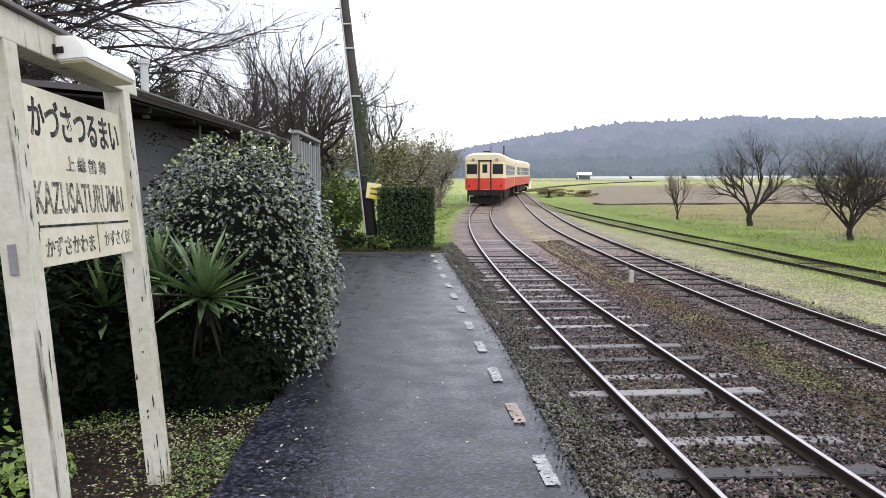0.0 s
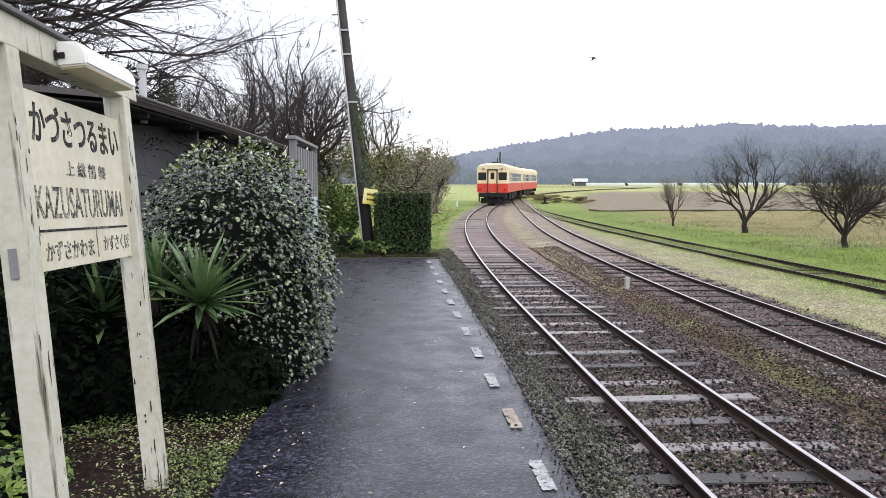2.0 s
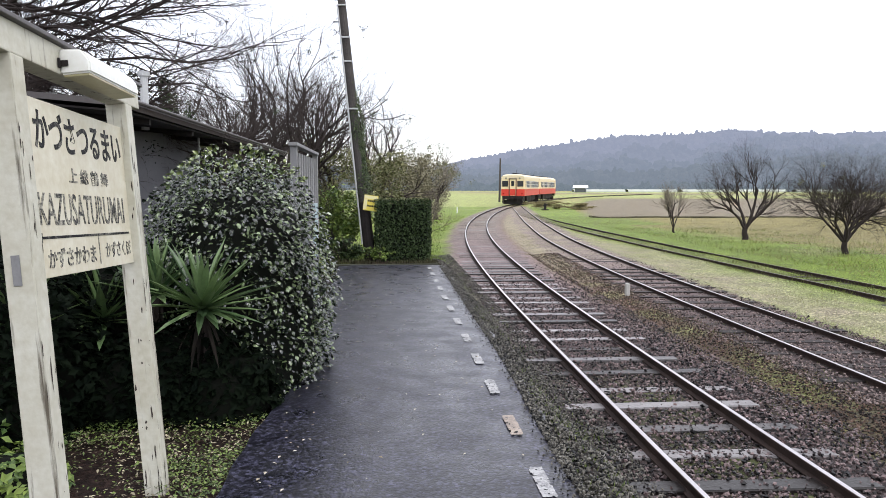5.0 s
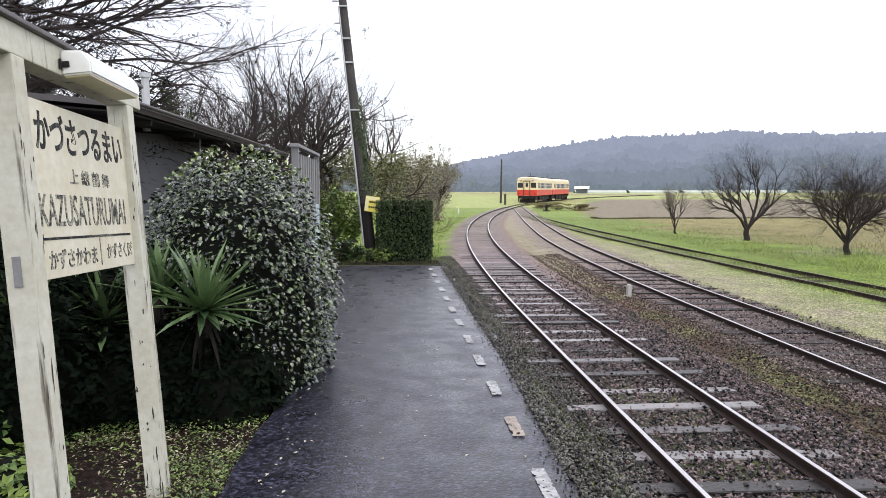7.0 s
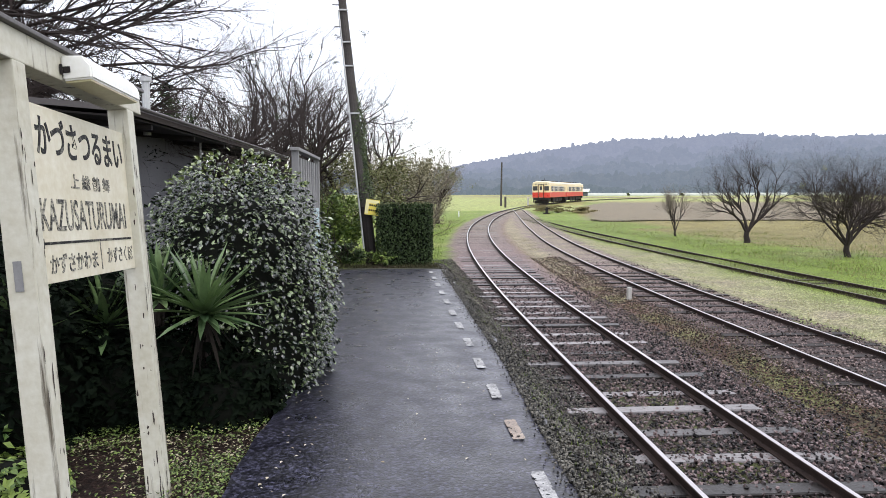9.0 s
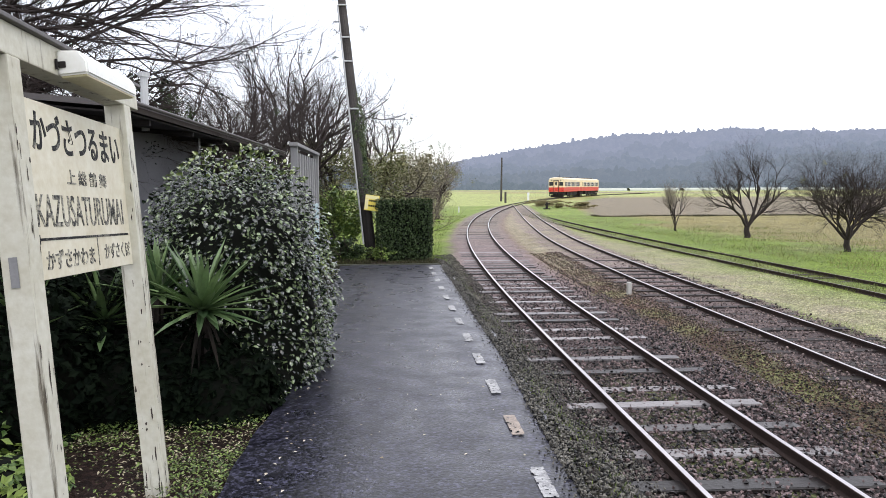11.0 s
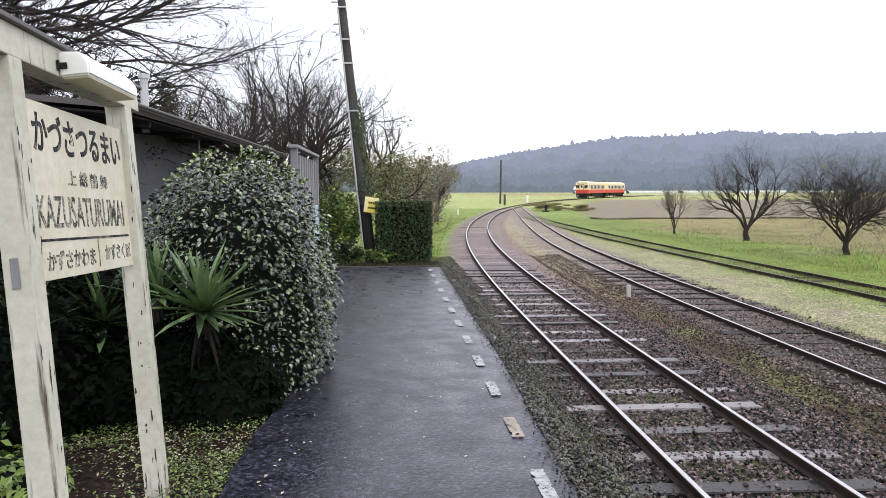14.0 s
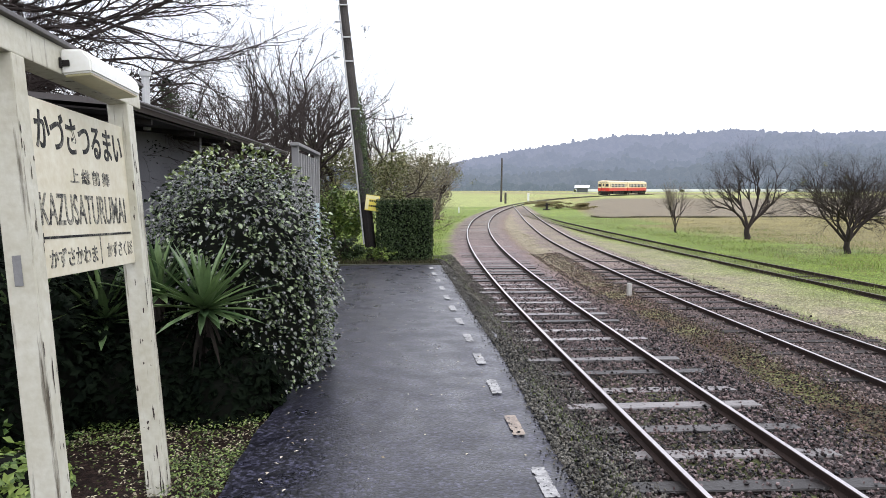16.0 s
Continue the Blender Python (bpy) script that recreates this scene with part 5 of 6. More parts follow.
# ---- small railway things ----
def small_posts():
    m = thing("track_marker", pose(5.27, 15.65, -0.03))
    bm = box_bm((0.10, 0.09, 0.32), (0, 0, 0.16), 0.025)
    part("block", bm, M_CONC, m)
    tagged(m, "small pale concrete marker between two tracks", "marker")
    p = thing("far_pole", pose(17.75, 115, -0.05))
    part("shaft", rod_bm((0, 0, 0), (0.1, 0, 6.9), 0.17, 0.12, 10), M_POLE, p)
    tagged(p, "dark timber pole standing alone by the line", "utility pole")
    p = thing("short_post", pose(17.0, 106, -0.05))
    part("shaft", box_bm((0.28, 0.28, 1.6), (0, 0, 0.8), 0.03), M_POLE, p)
    tagged(p, "short dark timber post beside the track", "post")
    p = thing("switch_stand", pose(16.43, 75.4, -0.05))
    part("column", box_bm((0.22, 0.22, 0.75), (0, 0, 0.37), 0.03), M_UNDER, p)
    part("weight", rod_bm((-0.2, 0, 0.5), (0.3, 0, 0.62), 0.07), M_UNDER, p)
    part("footing", box_bm((0.7, 0.4, 0.12), (0, 0, 0.06), 0.02), M_UNDER, p)
    tagged(p, "black iron points lever beside the track", "switch stand")
    p = thing("white_post", pose(23.8, 124, -0.05))
    part("shaft", box_bm((0.32, 0.2, 1.3), (0, 0, 0.65), 0.03), M_WHITE, p)
    part("plate", box_bm((0.36, 0.1, 0.4), (0, -0.16, 1.1), 0.02), M_WHITE, p)
    tagged(p, "white line-side post with a small plate", "post")
    p = thing("distance_post", pose(6.5, 67.5, -0.02))
    part("shaft", box_bm((0.1, 0.1, 0.55), (0, 0, 0.27), 0.02), M_WHITE, p)
    tagged(p, "small white post in the grass verge", "post")


small_posts()


# ---- trees ----
bare_tree("bare_fruit_tree", (16.6, 25.4, -0.05), [(-0.95, 0, 0.8), (0.85, 0.2, 0.8), (-0.1, -0.5, 1.1), (0.15, 0.5, 1), (-0.45, 0.3, 1.1), (0.4, -0.2, 1.2), (0, 0, 1)], (6, 6, 5, 5, 3), 0.75, 0.05, 81,
          "wide bushy leafless fruit tree on grass", 0.066, 1.55, "bare fruit trees", twig=M_TWIG, leaves=500, leaf_size=(0.015, 0.03), leaf_lump=0.06, shrink=0.67, foot=0.55)
bare_tree("bare_fruit_tree", (16.76, 33.2, -0.05), [(-0.75, 0, 0.8), (0.65, 0.1, 0.9), (-0.15, 0.3, 1.2), (0.3, -0.3, 1.2)], (5, 5, 5, 4, 2), 0.62, 0.07, 182,
          "leafless fruit tree with low forked trunk on grass", 0.08, 1.7, "bare fruit trees", shrink=0.66, foot=0.6)
bare_tree("bare_sapling", (15.07, 37.6, -0.05), [(-0.35, 0, 1), (0.35, 0.1, 1), (0.0, 0.2, 1.2), (0.05, -0.2, 1), (-0.1, 0.1, 1)], (6, 6, 5, 3), 0.5, 0.10, 83,
          "small thin leafless tree beside the field", 0.035, 1.3, "bare fruit trees", twig=M_HAZETWIG, shrink=0.6, foot=0.4)
# the thicket behind the building
for x, y, z, ln, rad, seed, lv in ((-2.9, 24.5, 0.4, 2.95, 0.16, 84, 700), (-4.9, 22.5, 0.4, 2.75, 0.16, 85, 700), (-7.0, 24.5, 0.4, 1.95, 0.11, 86, 500), (-9.5, 22.5, 0.4, 2.1, 0.12, 89, 500), (-4.2, 29.0, 0.4, 3.0, 0.13, 90, 500)):
    bare_tree("bare_cherry_tree", (x, y, z), [(-0.6, 0.1, 1.0), (0.6, 0.0, 1.0), (0.2, 0.3, 1.3), (-0.15, -0.3, 1.3), (0.5, -0.2, 0.6), (0.0, 0.1, 1.3)], (4, 5, 4, 3, 2), 0.66, 0.14, seed,
              "tall leafless cherry tree with dense dark twigs", rad, ln, "trees behind the station", leaves=lv // 2, leaf_mat=M_HEDGE, leaf_size=(0.02, 0.04), leaf_lump=0.06, shrink=0.66, foot=0.8, wander=0.25)
bare_tree("bare_cherry_tree", (-1.5, 26.5, 0.4), [(0.75, -0.1, 0.95), (0.5, 0.1, 1.1), (-0.3, 0.3, 1.2), (-0.6, -0.2, 0.9)], (4, 5, 4, 3, 2), 0.62, 0.10, 87,
          "leafless cherry tree leaning out over the hedge", 0.12, 2.45, "trees behind the station", leaves=200, leaf_mat=M_HEDGE, leaf_size=(0.02, 0.04), leaf_lump=0.06, shrink=0.64, foot=0.7, wander=0.24)
# the tree that overhangs the name board
bare_tree("overhanging_tree", (-7.3, 12.5, 0.4), [(0.35, -0.15, 1.0), (0.55, -0.3, 1), (0.1, 0.2, 1)], (7, 7, 6, 5, 3), 0.75, 0.0, 88,
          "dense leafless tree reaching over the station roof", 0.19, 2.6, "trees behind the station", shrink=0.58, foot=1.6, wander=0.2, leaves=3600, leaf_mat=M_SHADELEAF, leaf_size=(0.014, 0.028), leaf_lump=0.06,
          extra=(((0.8, -0.6, 4.1), (1, 0.0, 0.20), 4.2), ((0.6, -0.9, 4.2), (0.9, -0.4, 0.28), 4.2), ((0.5, -0.6, 4.5), (0.8, -0.3, 0.34), 4.0), ((0.6, -0.3, 3.8), (1, 0.1, 0.22), 4.2),
                 ((0.4, -0.8, 4.6), (0.8, -0.35, 0.24), 4.0), ((0.8, -0.7, 3.8), (1, -0.15, 0.18), 4.2), ((0.6, -0.5, 4.3), (1, -0.05, 0.14), 4.4), ((0.5, -0.9, 4.0), (0.9, -0.3, 0.16), 4.0),
                 ((0.4, -0.4, 4.8), (1, 0.0, 0.16), 4.4), ((0.7, -0.2, 3.6), (1, 0.05, 0.26), 3.6), ((0.5, -1.0, 4.4), (0.95, -0.2, 0.20), 4.6)))
for x, y, seed in ((-7.6, 9.0, 121), (-7.4, 15.6, 122), (-6.9, 18.2, 123)):
    bare_tree("bare_shrub_tree", (x, y, 0.4), [(0.5, 0.1, 1), (-0.4, -0.2, 1), (0.1, 0.4, 1.1), (0.2, -0.4, 0.9)], (6, 6, 5, 4), 0.85, 0.04, seed,
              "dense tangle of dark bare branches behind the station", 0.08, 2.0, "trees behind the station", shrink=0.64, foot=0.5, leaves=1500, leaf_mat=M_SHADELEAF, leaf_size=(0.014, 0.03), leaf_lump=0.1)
leafy_clump("evergreen_tree", (-5.9, 20.6, 0.4), 0.9, 0.9, 4.9, 5200, (0.035, 0.075), M_HEDGE, "dark evergreen tree behind the station roof", 99, "tree")
for x, y, rx, h, n, seed in ((0.5, 29.0, 1.2, 3.5, 3000, 111), (1.5, 36.0, 1.2, 4.0, 2600, 112), (2.3, 45.0, 1.5, 4.6, 2400, 113), (3.6, 58.0, 1.6, 4.6, 2400, 114)):
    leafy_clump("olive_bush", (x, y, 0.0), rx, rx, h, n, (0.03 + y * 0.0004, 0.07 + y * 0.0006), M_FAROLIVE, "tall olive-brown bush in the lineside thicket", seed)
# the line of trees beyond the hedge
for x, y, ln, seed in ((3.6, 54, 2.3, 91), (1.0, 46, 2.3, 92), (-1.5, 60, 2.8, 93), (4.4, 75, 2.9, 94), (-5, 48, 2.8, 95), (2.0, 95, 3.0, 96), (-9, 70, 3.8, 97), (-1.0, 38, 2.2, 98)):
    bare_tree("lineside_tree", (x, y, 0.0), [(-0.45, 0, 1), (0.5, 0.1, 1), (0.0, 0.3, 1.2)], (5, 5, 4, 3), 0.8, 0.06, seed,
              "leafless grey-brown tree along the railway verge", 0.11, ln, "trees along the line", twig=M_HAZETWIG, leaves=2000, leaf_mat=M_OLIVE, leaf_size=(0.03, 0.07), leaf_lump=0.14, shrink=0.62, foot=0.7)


# ---- the hills, the far fields ----
RIDGE_A = (-45, -20, -5, 3, 5.6, 8.0, 10.2, 13.7, 16.2, 18.2, 22, 25.6, 29.6, 35.3, 42, 60)
RIDGE_H = (40, 44, 40, 36, 50, 60, 69, 81, 89, 93, 93, 98, 91, 88, 92, 70)


def hill(name, dist, depth, ridge, n, size, material, label, seed):
    """A wooded slope: a bank of land with a heap of conical and round crowns on it."""
    rng = np.random.default_rng(seed)
    ang = np.radians(np.arange(-45, 60, 0.5))
    vs, fs = [], []
    rows = 7
    for j in range(rows):
        f = j / (rows - 1)
        for a in ang:
            h = ridge(np.degrees(a)) * math.sin(f * math.pi / 2)
            r = dist + depth * f
            vs.append((r * math.sin(a), r * math.cos(a), h - 1))
    na = len(ang)
    for j in range(rows - 1):
        for k in range(na - 1):
            fs.append((j * na + k, j * na + k + 1, (j + 1) * na + k + 1, (j + 1) * na + k))
    t = mesh_ob(name, vs, fs, material, smooth=True)
    tagged(t, label, "hill", kind="structure")
    a = np.radians(rng.uniform(-44, 59, n))
    f = rng.uniform(0, 1, n) ** 0.8
    r = dist + depth * f
    z = np.array([ridge(v) for v in np.degrees(a)]) * np.sin(f * np.pi / 2) - 2
    seg = 6
    tv = [(0.08, 0, 1.25)]
    for rr, zz, o in ((0.42, 1.05, 0.0), (0.62, 0.6, 0.5), (0.5, 0.0, 0.2)):
        tv += [(rr * math.cos(2 * math.pi * k / seg + o), rr * math.sin(2 * math.pi * k / seg + o), zz + 0.12 * math.sin(k * 2.4 + o)) for k in range(seg)]
    tf = [(0, 1 + k, 1 + (k + 1) % seg) for k in range(seg)]
    for b in (1, 1 + seg):
        for k in range(seg):
            k2 = (k + 1) % seg
            tf += [(b + k, b + seg + k, b + k2), (b + k2, b + seg + k, b + seg + k2)]
    rot = turns(rng, n, 0.1, (1, 1)) * (size[0] + (size[1] - size[0]) * rng.uniform(0, 1, n) ** 2)[:, None, None]
    pine = rng.uniform(0, 1, n) < 0.12
    rot[pine, 2, :] *= 1.35
    rot[pine, :2, :] *= 0.6
    tagged(mesh_ob("tree_crowns", *scatter(tv, tf, rot, np.stack([r * np.sin(a), r * np.cos(a), z], 1)), material, t), kind="stuff")


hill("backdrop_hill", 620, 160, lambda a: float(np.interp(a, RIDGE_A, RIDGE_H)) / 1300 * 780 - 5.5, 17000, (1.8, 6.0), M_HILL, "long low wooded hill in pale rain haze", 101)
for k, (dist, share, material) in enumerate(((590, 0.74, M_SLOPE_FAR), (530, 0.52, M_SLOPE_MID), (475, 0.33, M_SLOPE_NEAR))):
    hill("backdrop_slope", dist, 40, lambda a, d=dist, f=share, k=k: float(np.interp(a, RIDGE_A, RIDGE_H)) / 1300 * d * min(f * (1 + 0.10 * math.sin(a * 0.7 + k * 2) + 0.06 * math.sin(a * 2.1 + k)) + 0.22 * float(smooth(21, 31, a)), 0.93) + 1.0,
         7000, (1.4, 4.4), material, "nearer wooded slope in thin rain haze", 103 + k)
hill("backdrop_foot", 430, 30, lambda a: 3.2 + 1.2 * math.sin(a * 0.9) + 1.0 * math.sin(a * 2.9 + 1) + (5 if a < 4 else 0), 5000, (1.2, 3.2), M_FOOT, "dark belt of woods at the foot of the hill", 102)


def far_buildings():
    t = thing("far_barn", pose(85, 318, -0.05, 0, 0, 70))
    part("wall", box_bm((4.2, 4.6, 2.0), (0, 0, 1.0)), M_SHADOWWALL, t, "shadowed walls")
    bm = bmesh.new()
    pr = [(-2.8, 1.9), (0, 3.0), (2.8, 1.9), (2.8, 2.1), (0, 3.2), (-2.8, 2.1)]
    e = [[bm.verts.new((x, y, z)) for x, z in pr] for y in (-3.2, 3.2)]
    for k in range(6):
        bm.faces.new((e[0][k], e[0][(k + 1) % 6], e[1][(k + 1) % 6], e[1][k]))
    bm.faces.new(e[0])
    bm.faces.new(e[1][::-1])
    part("roof", bm, M_WHITE, t, "white sheet roof")
    tagged(t, "small barn with white roof below the hill", "barn")

    def house(ln):
        g = thing("greenhouse")
        bm = bmesh.new()
        prev = None
        for k in range(9):
            a = math.pi * k / 8
            row = [bm.verts.new((x, -2.6 * math.cos(a), 1.3 * math.sin(a))) for x in (-ln / 2, ln / 2)]
            if prev:
                bm.faces.new((prev[0], prev[1], row[1], row[0]))
            prev = row
        part("cover", bm, M_PLASTIC, g, "pale plastic cover")
        part("door_frame", box_bm((0.1, 1.4, 1.4), (ln / 2, 0, 0.7)), M_PLASTIC, g)
        return tagged(g, "low pale plastic greenhouse in far fields", "greenhouse", "greenhouses below the hill")

    g = house(24)
    g.matrix_basis = pose(98, 335, -0.05, 0, 0, 0)
    for x, y in ((124, 338), (150, 338), (176, 336), (204, 334)):
        copy_thing(g, pose(x, y, -0.05, 0, 0, random.Random(x).uniform(-3, 3)))


far_buildings()


# ---- the two diesel railcars ----
HALF, LEN = 1.465, 20.0
FLOOR, BELT, EAVE, ROOF_Z = 1.12, 1.96, 3.24, 3.84


def shell(z0, z1, y0, y1, bulge=0.0):
    """A band of the car's skin with rounded corners; x across, y along."""
    bm = bmesh.new()
    rr, k = 0.22, 5
    ring = []
    for cx, cy, a0 in ((HALF - rr, y1 - rr, 0), (-HALF + rr, y1 - rr, 90), (-HALF + rr, y0 + rr, 180), (HALF - rr, y0 + rr, 270)):
        for i in range(k + 1):
            a = radians(a0 + 90 * i / k)
            ring.append((cx + rr * math.cos(a), cy + rr * math.sin(a)))
    lo = [bm.verts.new((x, y, z0)) for x, y in ring]
    hi = [bm.verts.new((x * (1 - bulge), y, z1)) for x, y in ring]
    n = len(ring)
    for i in range(n):
        bm.faces.new((lo[i], lo[(i + 1) % n], hi[(i + 1) % n], hi[i]))
    bm.faces.new(lo[::-1])
    bm.faces.new(hi)
    return bm


def roof_bm():
    bm = bmesh.new()
    rows = []
    ys = [-LEN / 2 + 0.0, -LEN / 2 + 0.25, -LEN / 2 + 0.7, LEN / 2 - 0.7, LEN / 2 - 0.25, LEN / 2]
    drop = [0.16, 0.05, 0.0, 0.0, 0.05, 0.16]
    for y, d in zip(ys, drop):
        row = []
        for i in range(13):
            a = math.pi * i / 12
            x = HALF * 0.995 * (abs(math.cos(a)) ** 0.6) * (1 if math.cos(a) > 0 else -1)
            row.append(bm.verts.new((x, y, EAVE + (ROOF_Z - EAVE - d) * math.sin(a) ** 0.6)))
        rows.append(row)
    for p, q2 in zip(rows, rows[1:]):
        for i in range(12):
            bm.faces.new((p[i], p[i + 1], q2[i + 1], q2[i]))
    bm.faces.new(rows[0])
    bm.faces.new(rows[-1][::-1])
    return bm


def railcar(m):
    t = thing("diesel_railcar", m)
    h = LEN / 2
    part("lower_body", shell(FLOOR, BELT, -h, h), M_RED, t, "red lower body")
    part("upper_body", shell(BELT + 0.0, EAVE + 0.02, -h, h), M_CREAM, t, "cream upper body")
    r = part("roof", roof_bm(), M_CROOF, t, "pale grey-cream roof")
    for i in range(8):
        y = -h + 1.8 + i * 2.34
        part("ventilator", box_bm((0.5, 0.55, 0.16), (0, y, ROOF_Z + 0.06), 0.04), M_UNDER, r, "dark roof ventilator")
    part("aerial", rod_bm((0.35, -h + 1.2, ROOF_Z - 0.05), (0.35, -h + 1.2, ROOF_Z + 0.55), 0.03), M_UNDER, r)
    for sg in (-1, 1):
        y = sg * h
        # end door with its hood, windows, lamps
        d = part("end_door", box_bm((0.74, 0.05, 2.1), (0, y + sg * 0.02, 2.18), 0.01), M_CREAM, t)
        part("door_lower", box_bm((0.70, 0.02, 0.80), (0, y + sg * 0.05, 1.56), 0.004), M_RED, d, "red lower door panel")
        part("door_glass", box_bm((0.36, 0.03, 0.62), (0, y + sg * 0.045, 2.66), 0.01), M_GLASS, d)
        for x in (-0.43, 0.43):
            part("gangway_frame", box_bm((0.09, 0.13, 2.1), (x, y + sg * 0.05, 2.14), 0.02), M_GANGWAY, t, "dark red gangway frame")
        part("gangway_hood", box_bm((1.0, 0.16, 0.11), (0, y + sg * 0.05, 3.23), 0.03), M_UNDER, t, "dark gangway hood")
        for x in (-0.95, 0.95):
            w = part("end_window", box_bm((0.76, 0.04, 0.72), (x, y + sg * 0.005, 2.63), 0.02), M_UNDER, t, "dark window gasket")
            part("pane", box_bm((0.68, 0.02, 0.64), (x, y + sg * 0.022, 2.63), 0.01), M_GLASS, w)
            part("headlight", rod_bm((x * 0.9, y - sg * 0.05, 3.30), (x * 0.9, y + sg * 0.09, 3.30), 0.12, 0.11, 16), M_CHROME, t, "round headlight, unlit")
            part("tail_light", rod_bm((x * 1.22, y - sg * 0.05, 1.40), (x * 1.22, y + sg * 0.07, 1.40), 0.10, 0.09, 14), M_TAIL, t, "round red tail light")
        part("buffer_beam", box_bm((2.6, 0.2, 0.42), (0, y - sg * 0.1, 0.90), 0.02), M_UNDER, t)
        part("coupler", box_bm((0.28, 0.5, 0.26), (0, y + sg * 0.12, 0.80), 0.04), M_UNDER, t)
        part("step", box_bm((0.12, 0.14, 0.80), (-1.25, y - sg * 0.2, 0.66), 0.01), M_UNDER, t)
        for x in (-0.55, 0.6):
            part("brake_hose", rod_bm((x, y + sg * 0.06, 0.8), (x, y + sg * 0.12, 0.35), 0.035), M_UNDER, t)
        part("snow_guard", box_bm((2.3, 0.10, 0.52), (0, y - sg * 0.5, 0.36), 0.03), M_UNDER, t)
        # bogie
        b = part("bogie", box_bm((2.0, 2.9, 0.66), (0, sg * 6.9, 0.74), 0.05), M_UNDER, t)
        for wy in (-1.05, 1.05):
            for wx in (-0.57, 0.57):
                part("wheel", rod_bm((wx - 0.06, sg * 6.9 + wy, 0.43), (wx + 0.06, sg * 6.9 + wy, 0.43), 0.43, sides=20), M_UNDER, b)
    for k, (y, ln) in enumerate(((-3.2, 2.6), (0.2, 3.2), (3.4, 2.0))):
        part("engine_box", box_bm((2.3, ln, 0.75), (0, y, 0.72), 0.05), M_UNDER, t)
    for sx in (-1, 1):
        x = sx * HALF
        part("sill_line", box_bm((0.02, LEN - 0.5, 0.05), (x, 0, BELT), 0.004), M_RED, t)
        for y in (-h + 1.6, h - 1.6):
            d = part("side_door", box_bm((0.03, 1.05, 2.0), (x, y, 2.16), 0.01), M_CREAM, t)
            part("door_lower", box_bm((0.02, 1.02, 0.78), (x + sx * 0.012, y, 1.56), 0.004), M_RED, d, "red lower door panel")
            part("door_glass", box_bm((0.02, 0.62, 0.75), (x + sx * 0.012, y, 2.62), 0.02), M_GLASS, d)
        for i in range(10):
            y = -h + 3.05 + i * 1.545
            w = part("side_window", box_bm((0.03, 1.12, 0.86), (x, y, 2.58), 0.02), M_PALE, t, "pale metal window frame")
            part("pane", box_bm((0.02, 1.02, 0.36), (x + sx * 0.012, y, 2.78), 0.01), M_GLASS, w)
            part("pane", box_bm((0.02, 1.02, 0.36), (x + sx * 0.012, y, 2.37), 0.01), M_GLASS, w)
    return tagged(t, "red and cream diesel railcar leaving along the curve", "railcar", "cars of the train")


rear_car = railcar(pose(0, 0, RAIL_TOP))
front_car = copy_thing(rear_car, pose(0, 30, RAIL_TOP))

TRAIN_T = (0, 1, 2, 3, 4, 6.5, 8, 9, 11.5, 12.5, 14, 16)
TRAIN_S = (53.3, 60.3, 67.9, 76.0, 84.2, 102.3, 114.8, 122.6, 144.6, 154.4, 169.8, 192.5)


def car_pose(s):
    """A car whose hind end stands at s along the main line, carried on its two bogies."""
    a, b = main_at(s + 3.1), main_at(s + 16.9)
    c = (a + b) / 2
    return pose(c[0], c[1], RAIL_TOP, 0, 0, -math.degrees(math.atan2(b[0] - a[0], b[1] - a[1])))


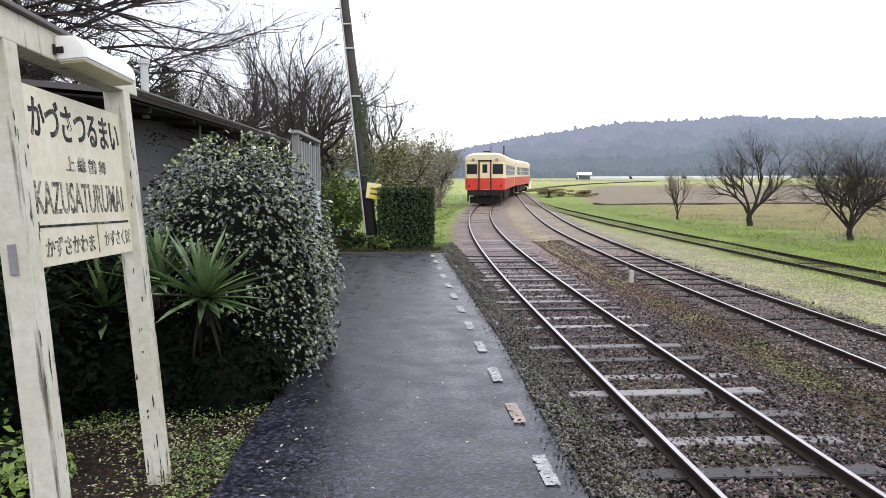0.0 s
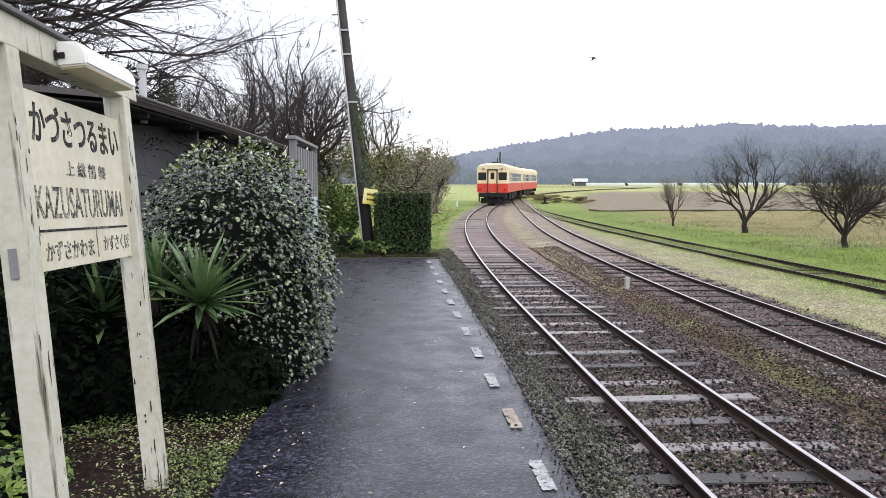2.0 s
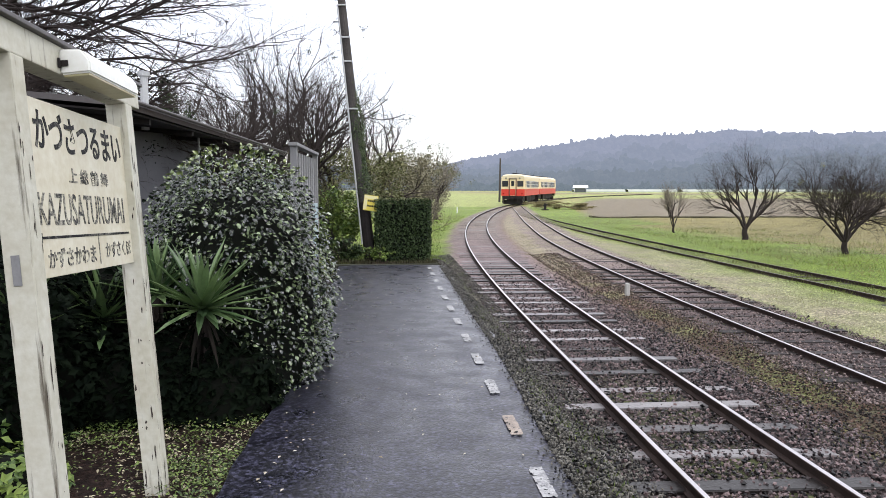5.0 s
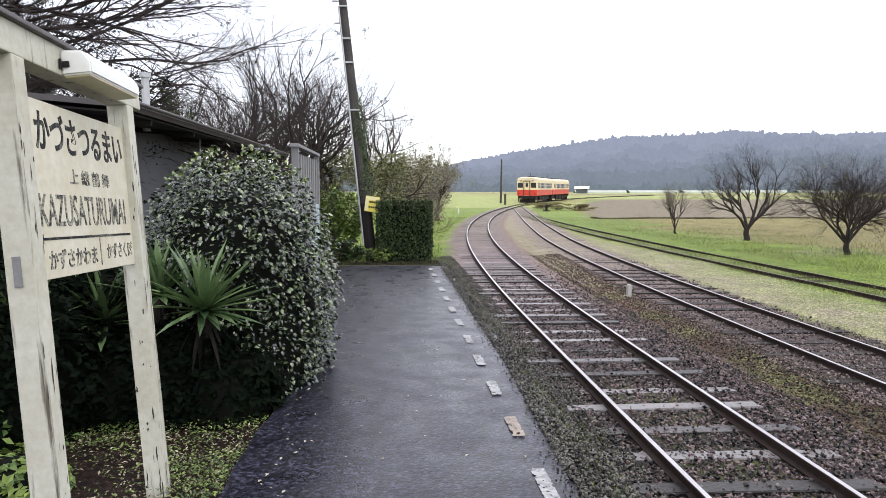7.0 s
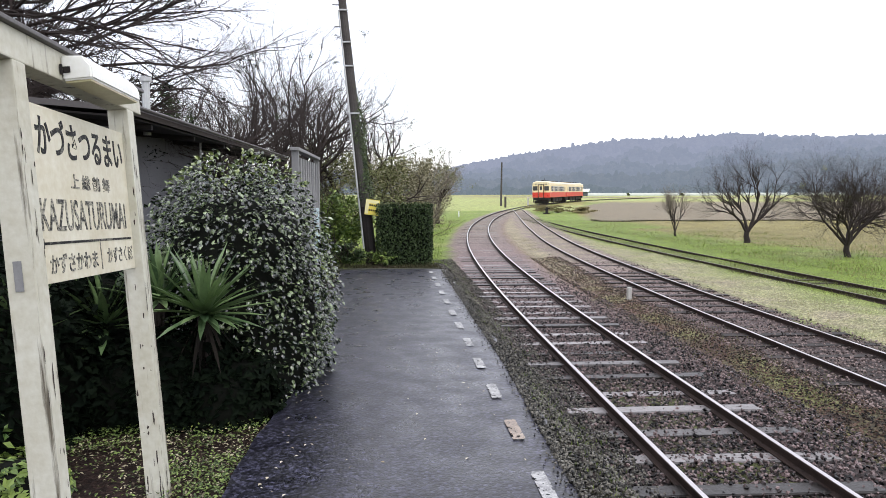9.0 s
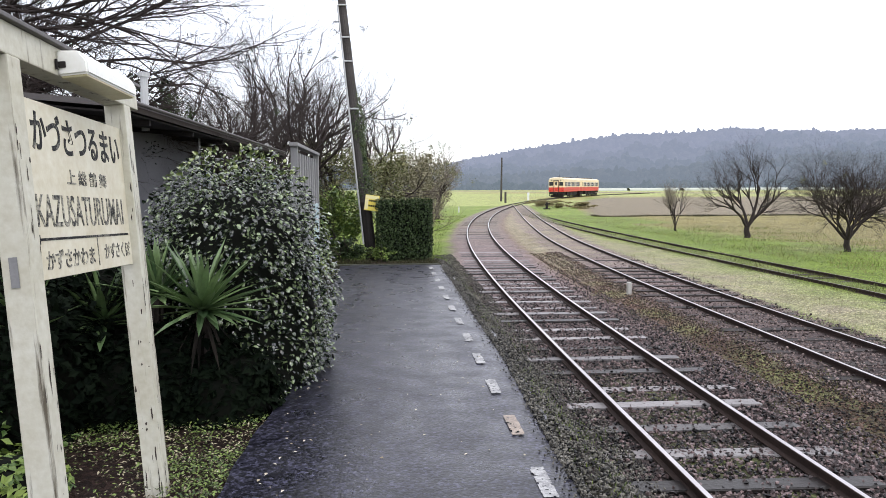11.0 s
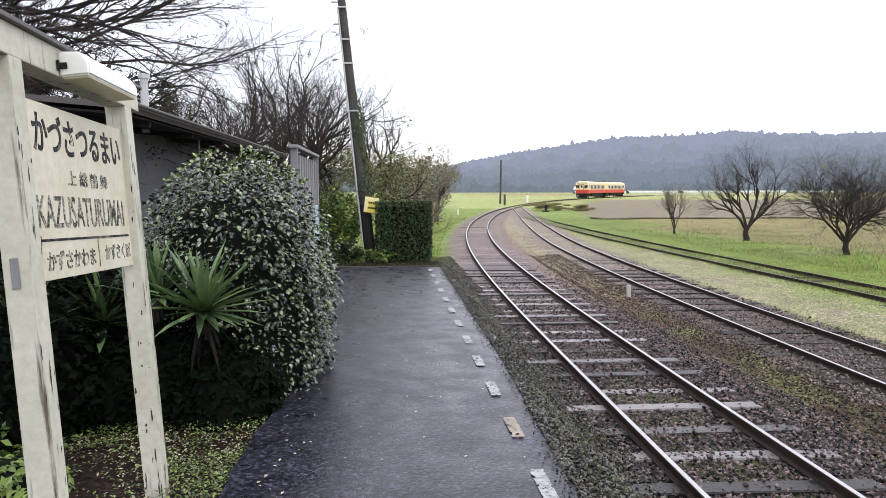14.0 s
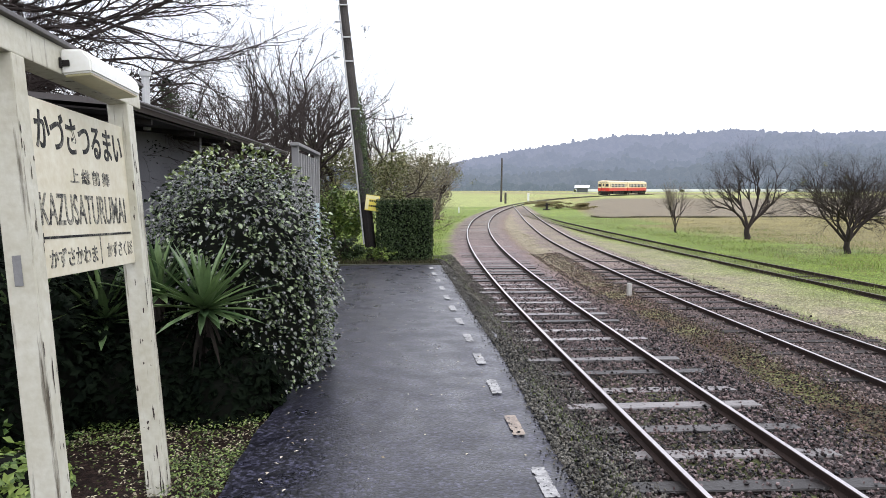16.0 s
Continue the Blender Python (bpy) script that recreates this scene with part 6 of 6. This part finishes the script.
# ---- a bird crossing the sky ----
def make_bird():
    t = thing("bird", pose(-30, 20, 8))
    bm = bmesh.new()
    bmesh.ops.create_icosphere(bm, subdivisions=2, radius=1, matrix=Matrix.Diagonal((0.075, 0.022, 0.022, 1)))
    for v in bm.verts:
        if v.co.x < 0:
            v.co.y *= 1 + v.co.x * 8
            v.co.z *= 1 + v.co.x * 8
    part("body", bm, M_BIRD, t)
    wings = []
    for sg in (-1, 1):
        bm = bmesh.new()
        pts = [(0.03, 0), (0.035, 0.05), (0.0, 0.13), (-0.02, 0.13), (-0.03, 0.05), (-0.03, 0)]
        up = [bm.verts.new((x, sg * y, 0.004)) for x, y in pts]
        dn = [bm.verts.new((x, sg * y, -0.004)) for x, y in pts]
        bm.faces.new(up)
        bm.faces.new(dn[::-1])
        for i in range(6):
            bm.faces.new((up[i], dn[i], dn[(i + 1) % 6], up[(i + 1) % 6]))
        wings.append(part("wing", bm, M_BIRD, t))
    bm = bmesh.new()
    v = [bm.verts.new(c) for c in ((-0.06, 0.008, 0), (-0.06, -0.008, 0), (-0.12, -0.025, 0.0), (-0.12, 0.025, 0.0), (-0.06, 0, 0.008))]
    for f in ((0, 1, 2, 3), (0, 4, 1), (1, 4, 2), (2, 4, 3), (3, 4, 0)):
        bm.faces.new([v[i] for i in f])
    part("tail", bm, M_BIRD, t)
    tagged(t, "small dark bird crossing the white sky", "bird")
    return t, wings


bird, bird_wings = make_bird()


def motions():
    times = [i * 0.5 for i in range(33)]
    fine = np.linspace(0, 16, 161)
    s_raw = np.interp(fine, TRAIN_T, TRAIN_S)
    pad = np.concatenate([2 * s_raw[0] - s_raw[12:0:-1], s_raw, 2 * s_raw[-1] - s_raw[-2:-14:-1]])
    s_soft = np.convolve(pad, np.ones(13) / 13, "same")[12:-12]
    for car, ahead in ((rear_car, 0.0), (front_car, LEN + 0.6)):
        walk(car, [(t, car_pose(float(np.interp(t, fine, s_soft)) + ahead)) for t in times])
    flight = ((0.0, -16.0, 7.6), (1.0, -5.2, 6.6), (1.5, 0.06, 6.06), (2.0, 5.37, 5.55), (2.3, 9.22, 5.26), (2.5, 12.5, 4.75), (3.0, 21.0, 4.4), (4.0, 38.0, 4.6), (16.0, 240.0, 9.0))
    walk(bird, [(t, pose(x, 19.0, z, 0, 5, 0)) for t, x, z in flight])
    for wing, sg in zip(bird_wings, (-1, 1)):
        rows = [(0.0, pose(0, 0, 0))]
        for k in range(16):
            rows.append((1.0 + k * 0.1, pose(0, 0, 0, sg * (38 if k % 2 else -22), 0, 0)))
        walk(wing, rows + [(3.0, pose(0, 0, 0)), (16.0, pose(0, 0, 0))])


motions()
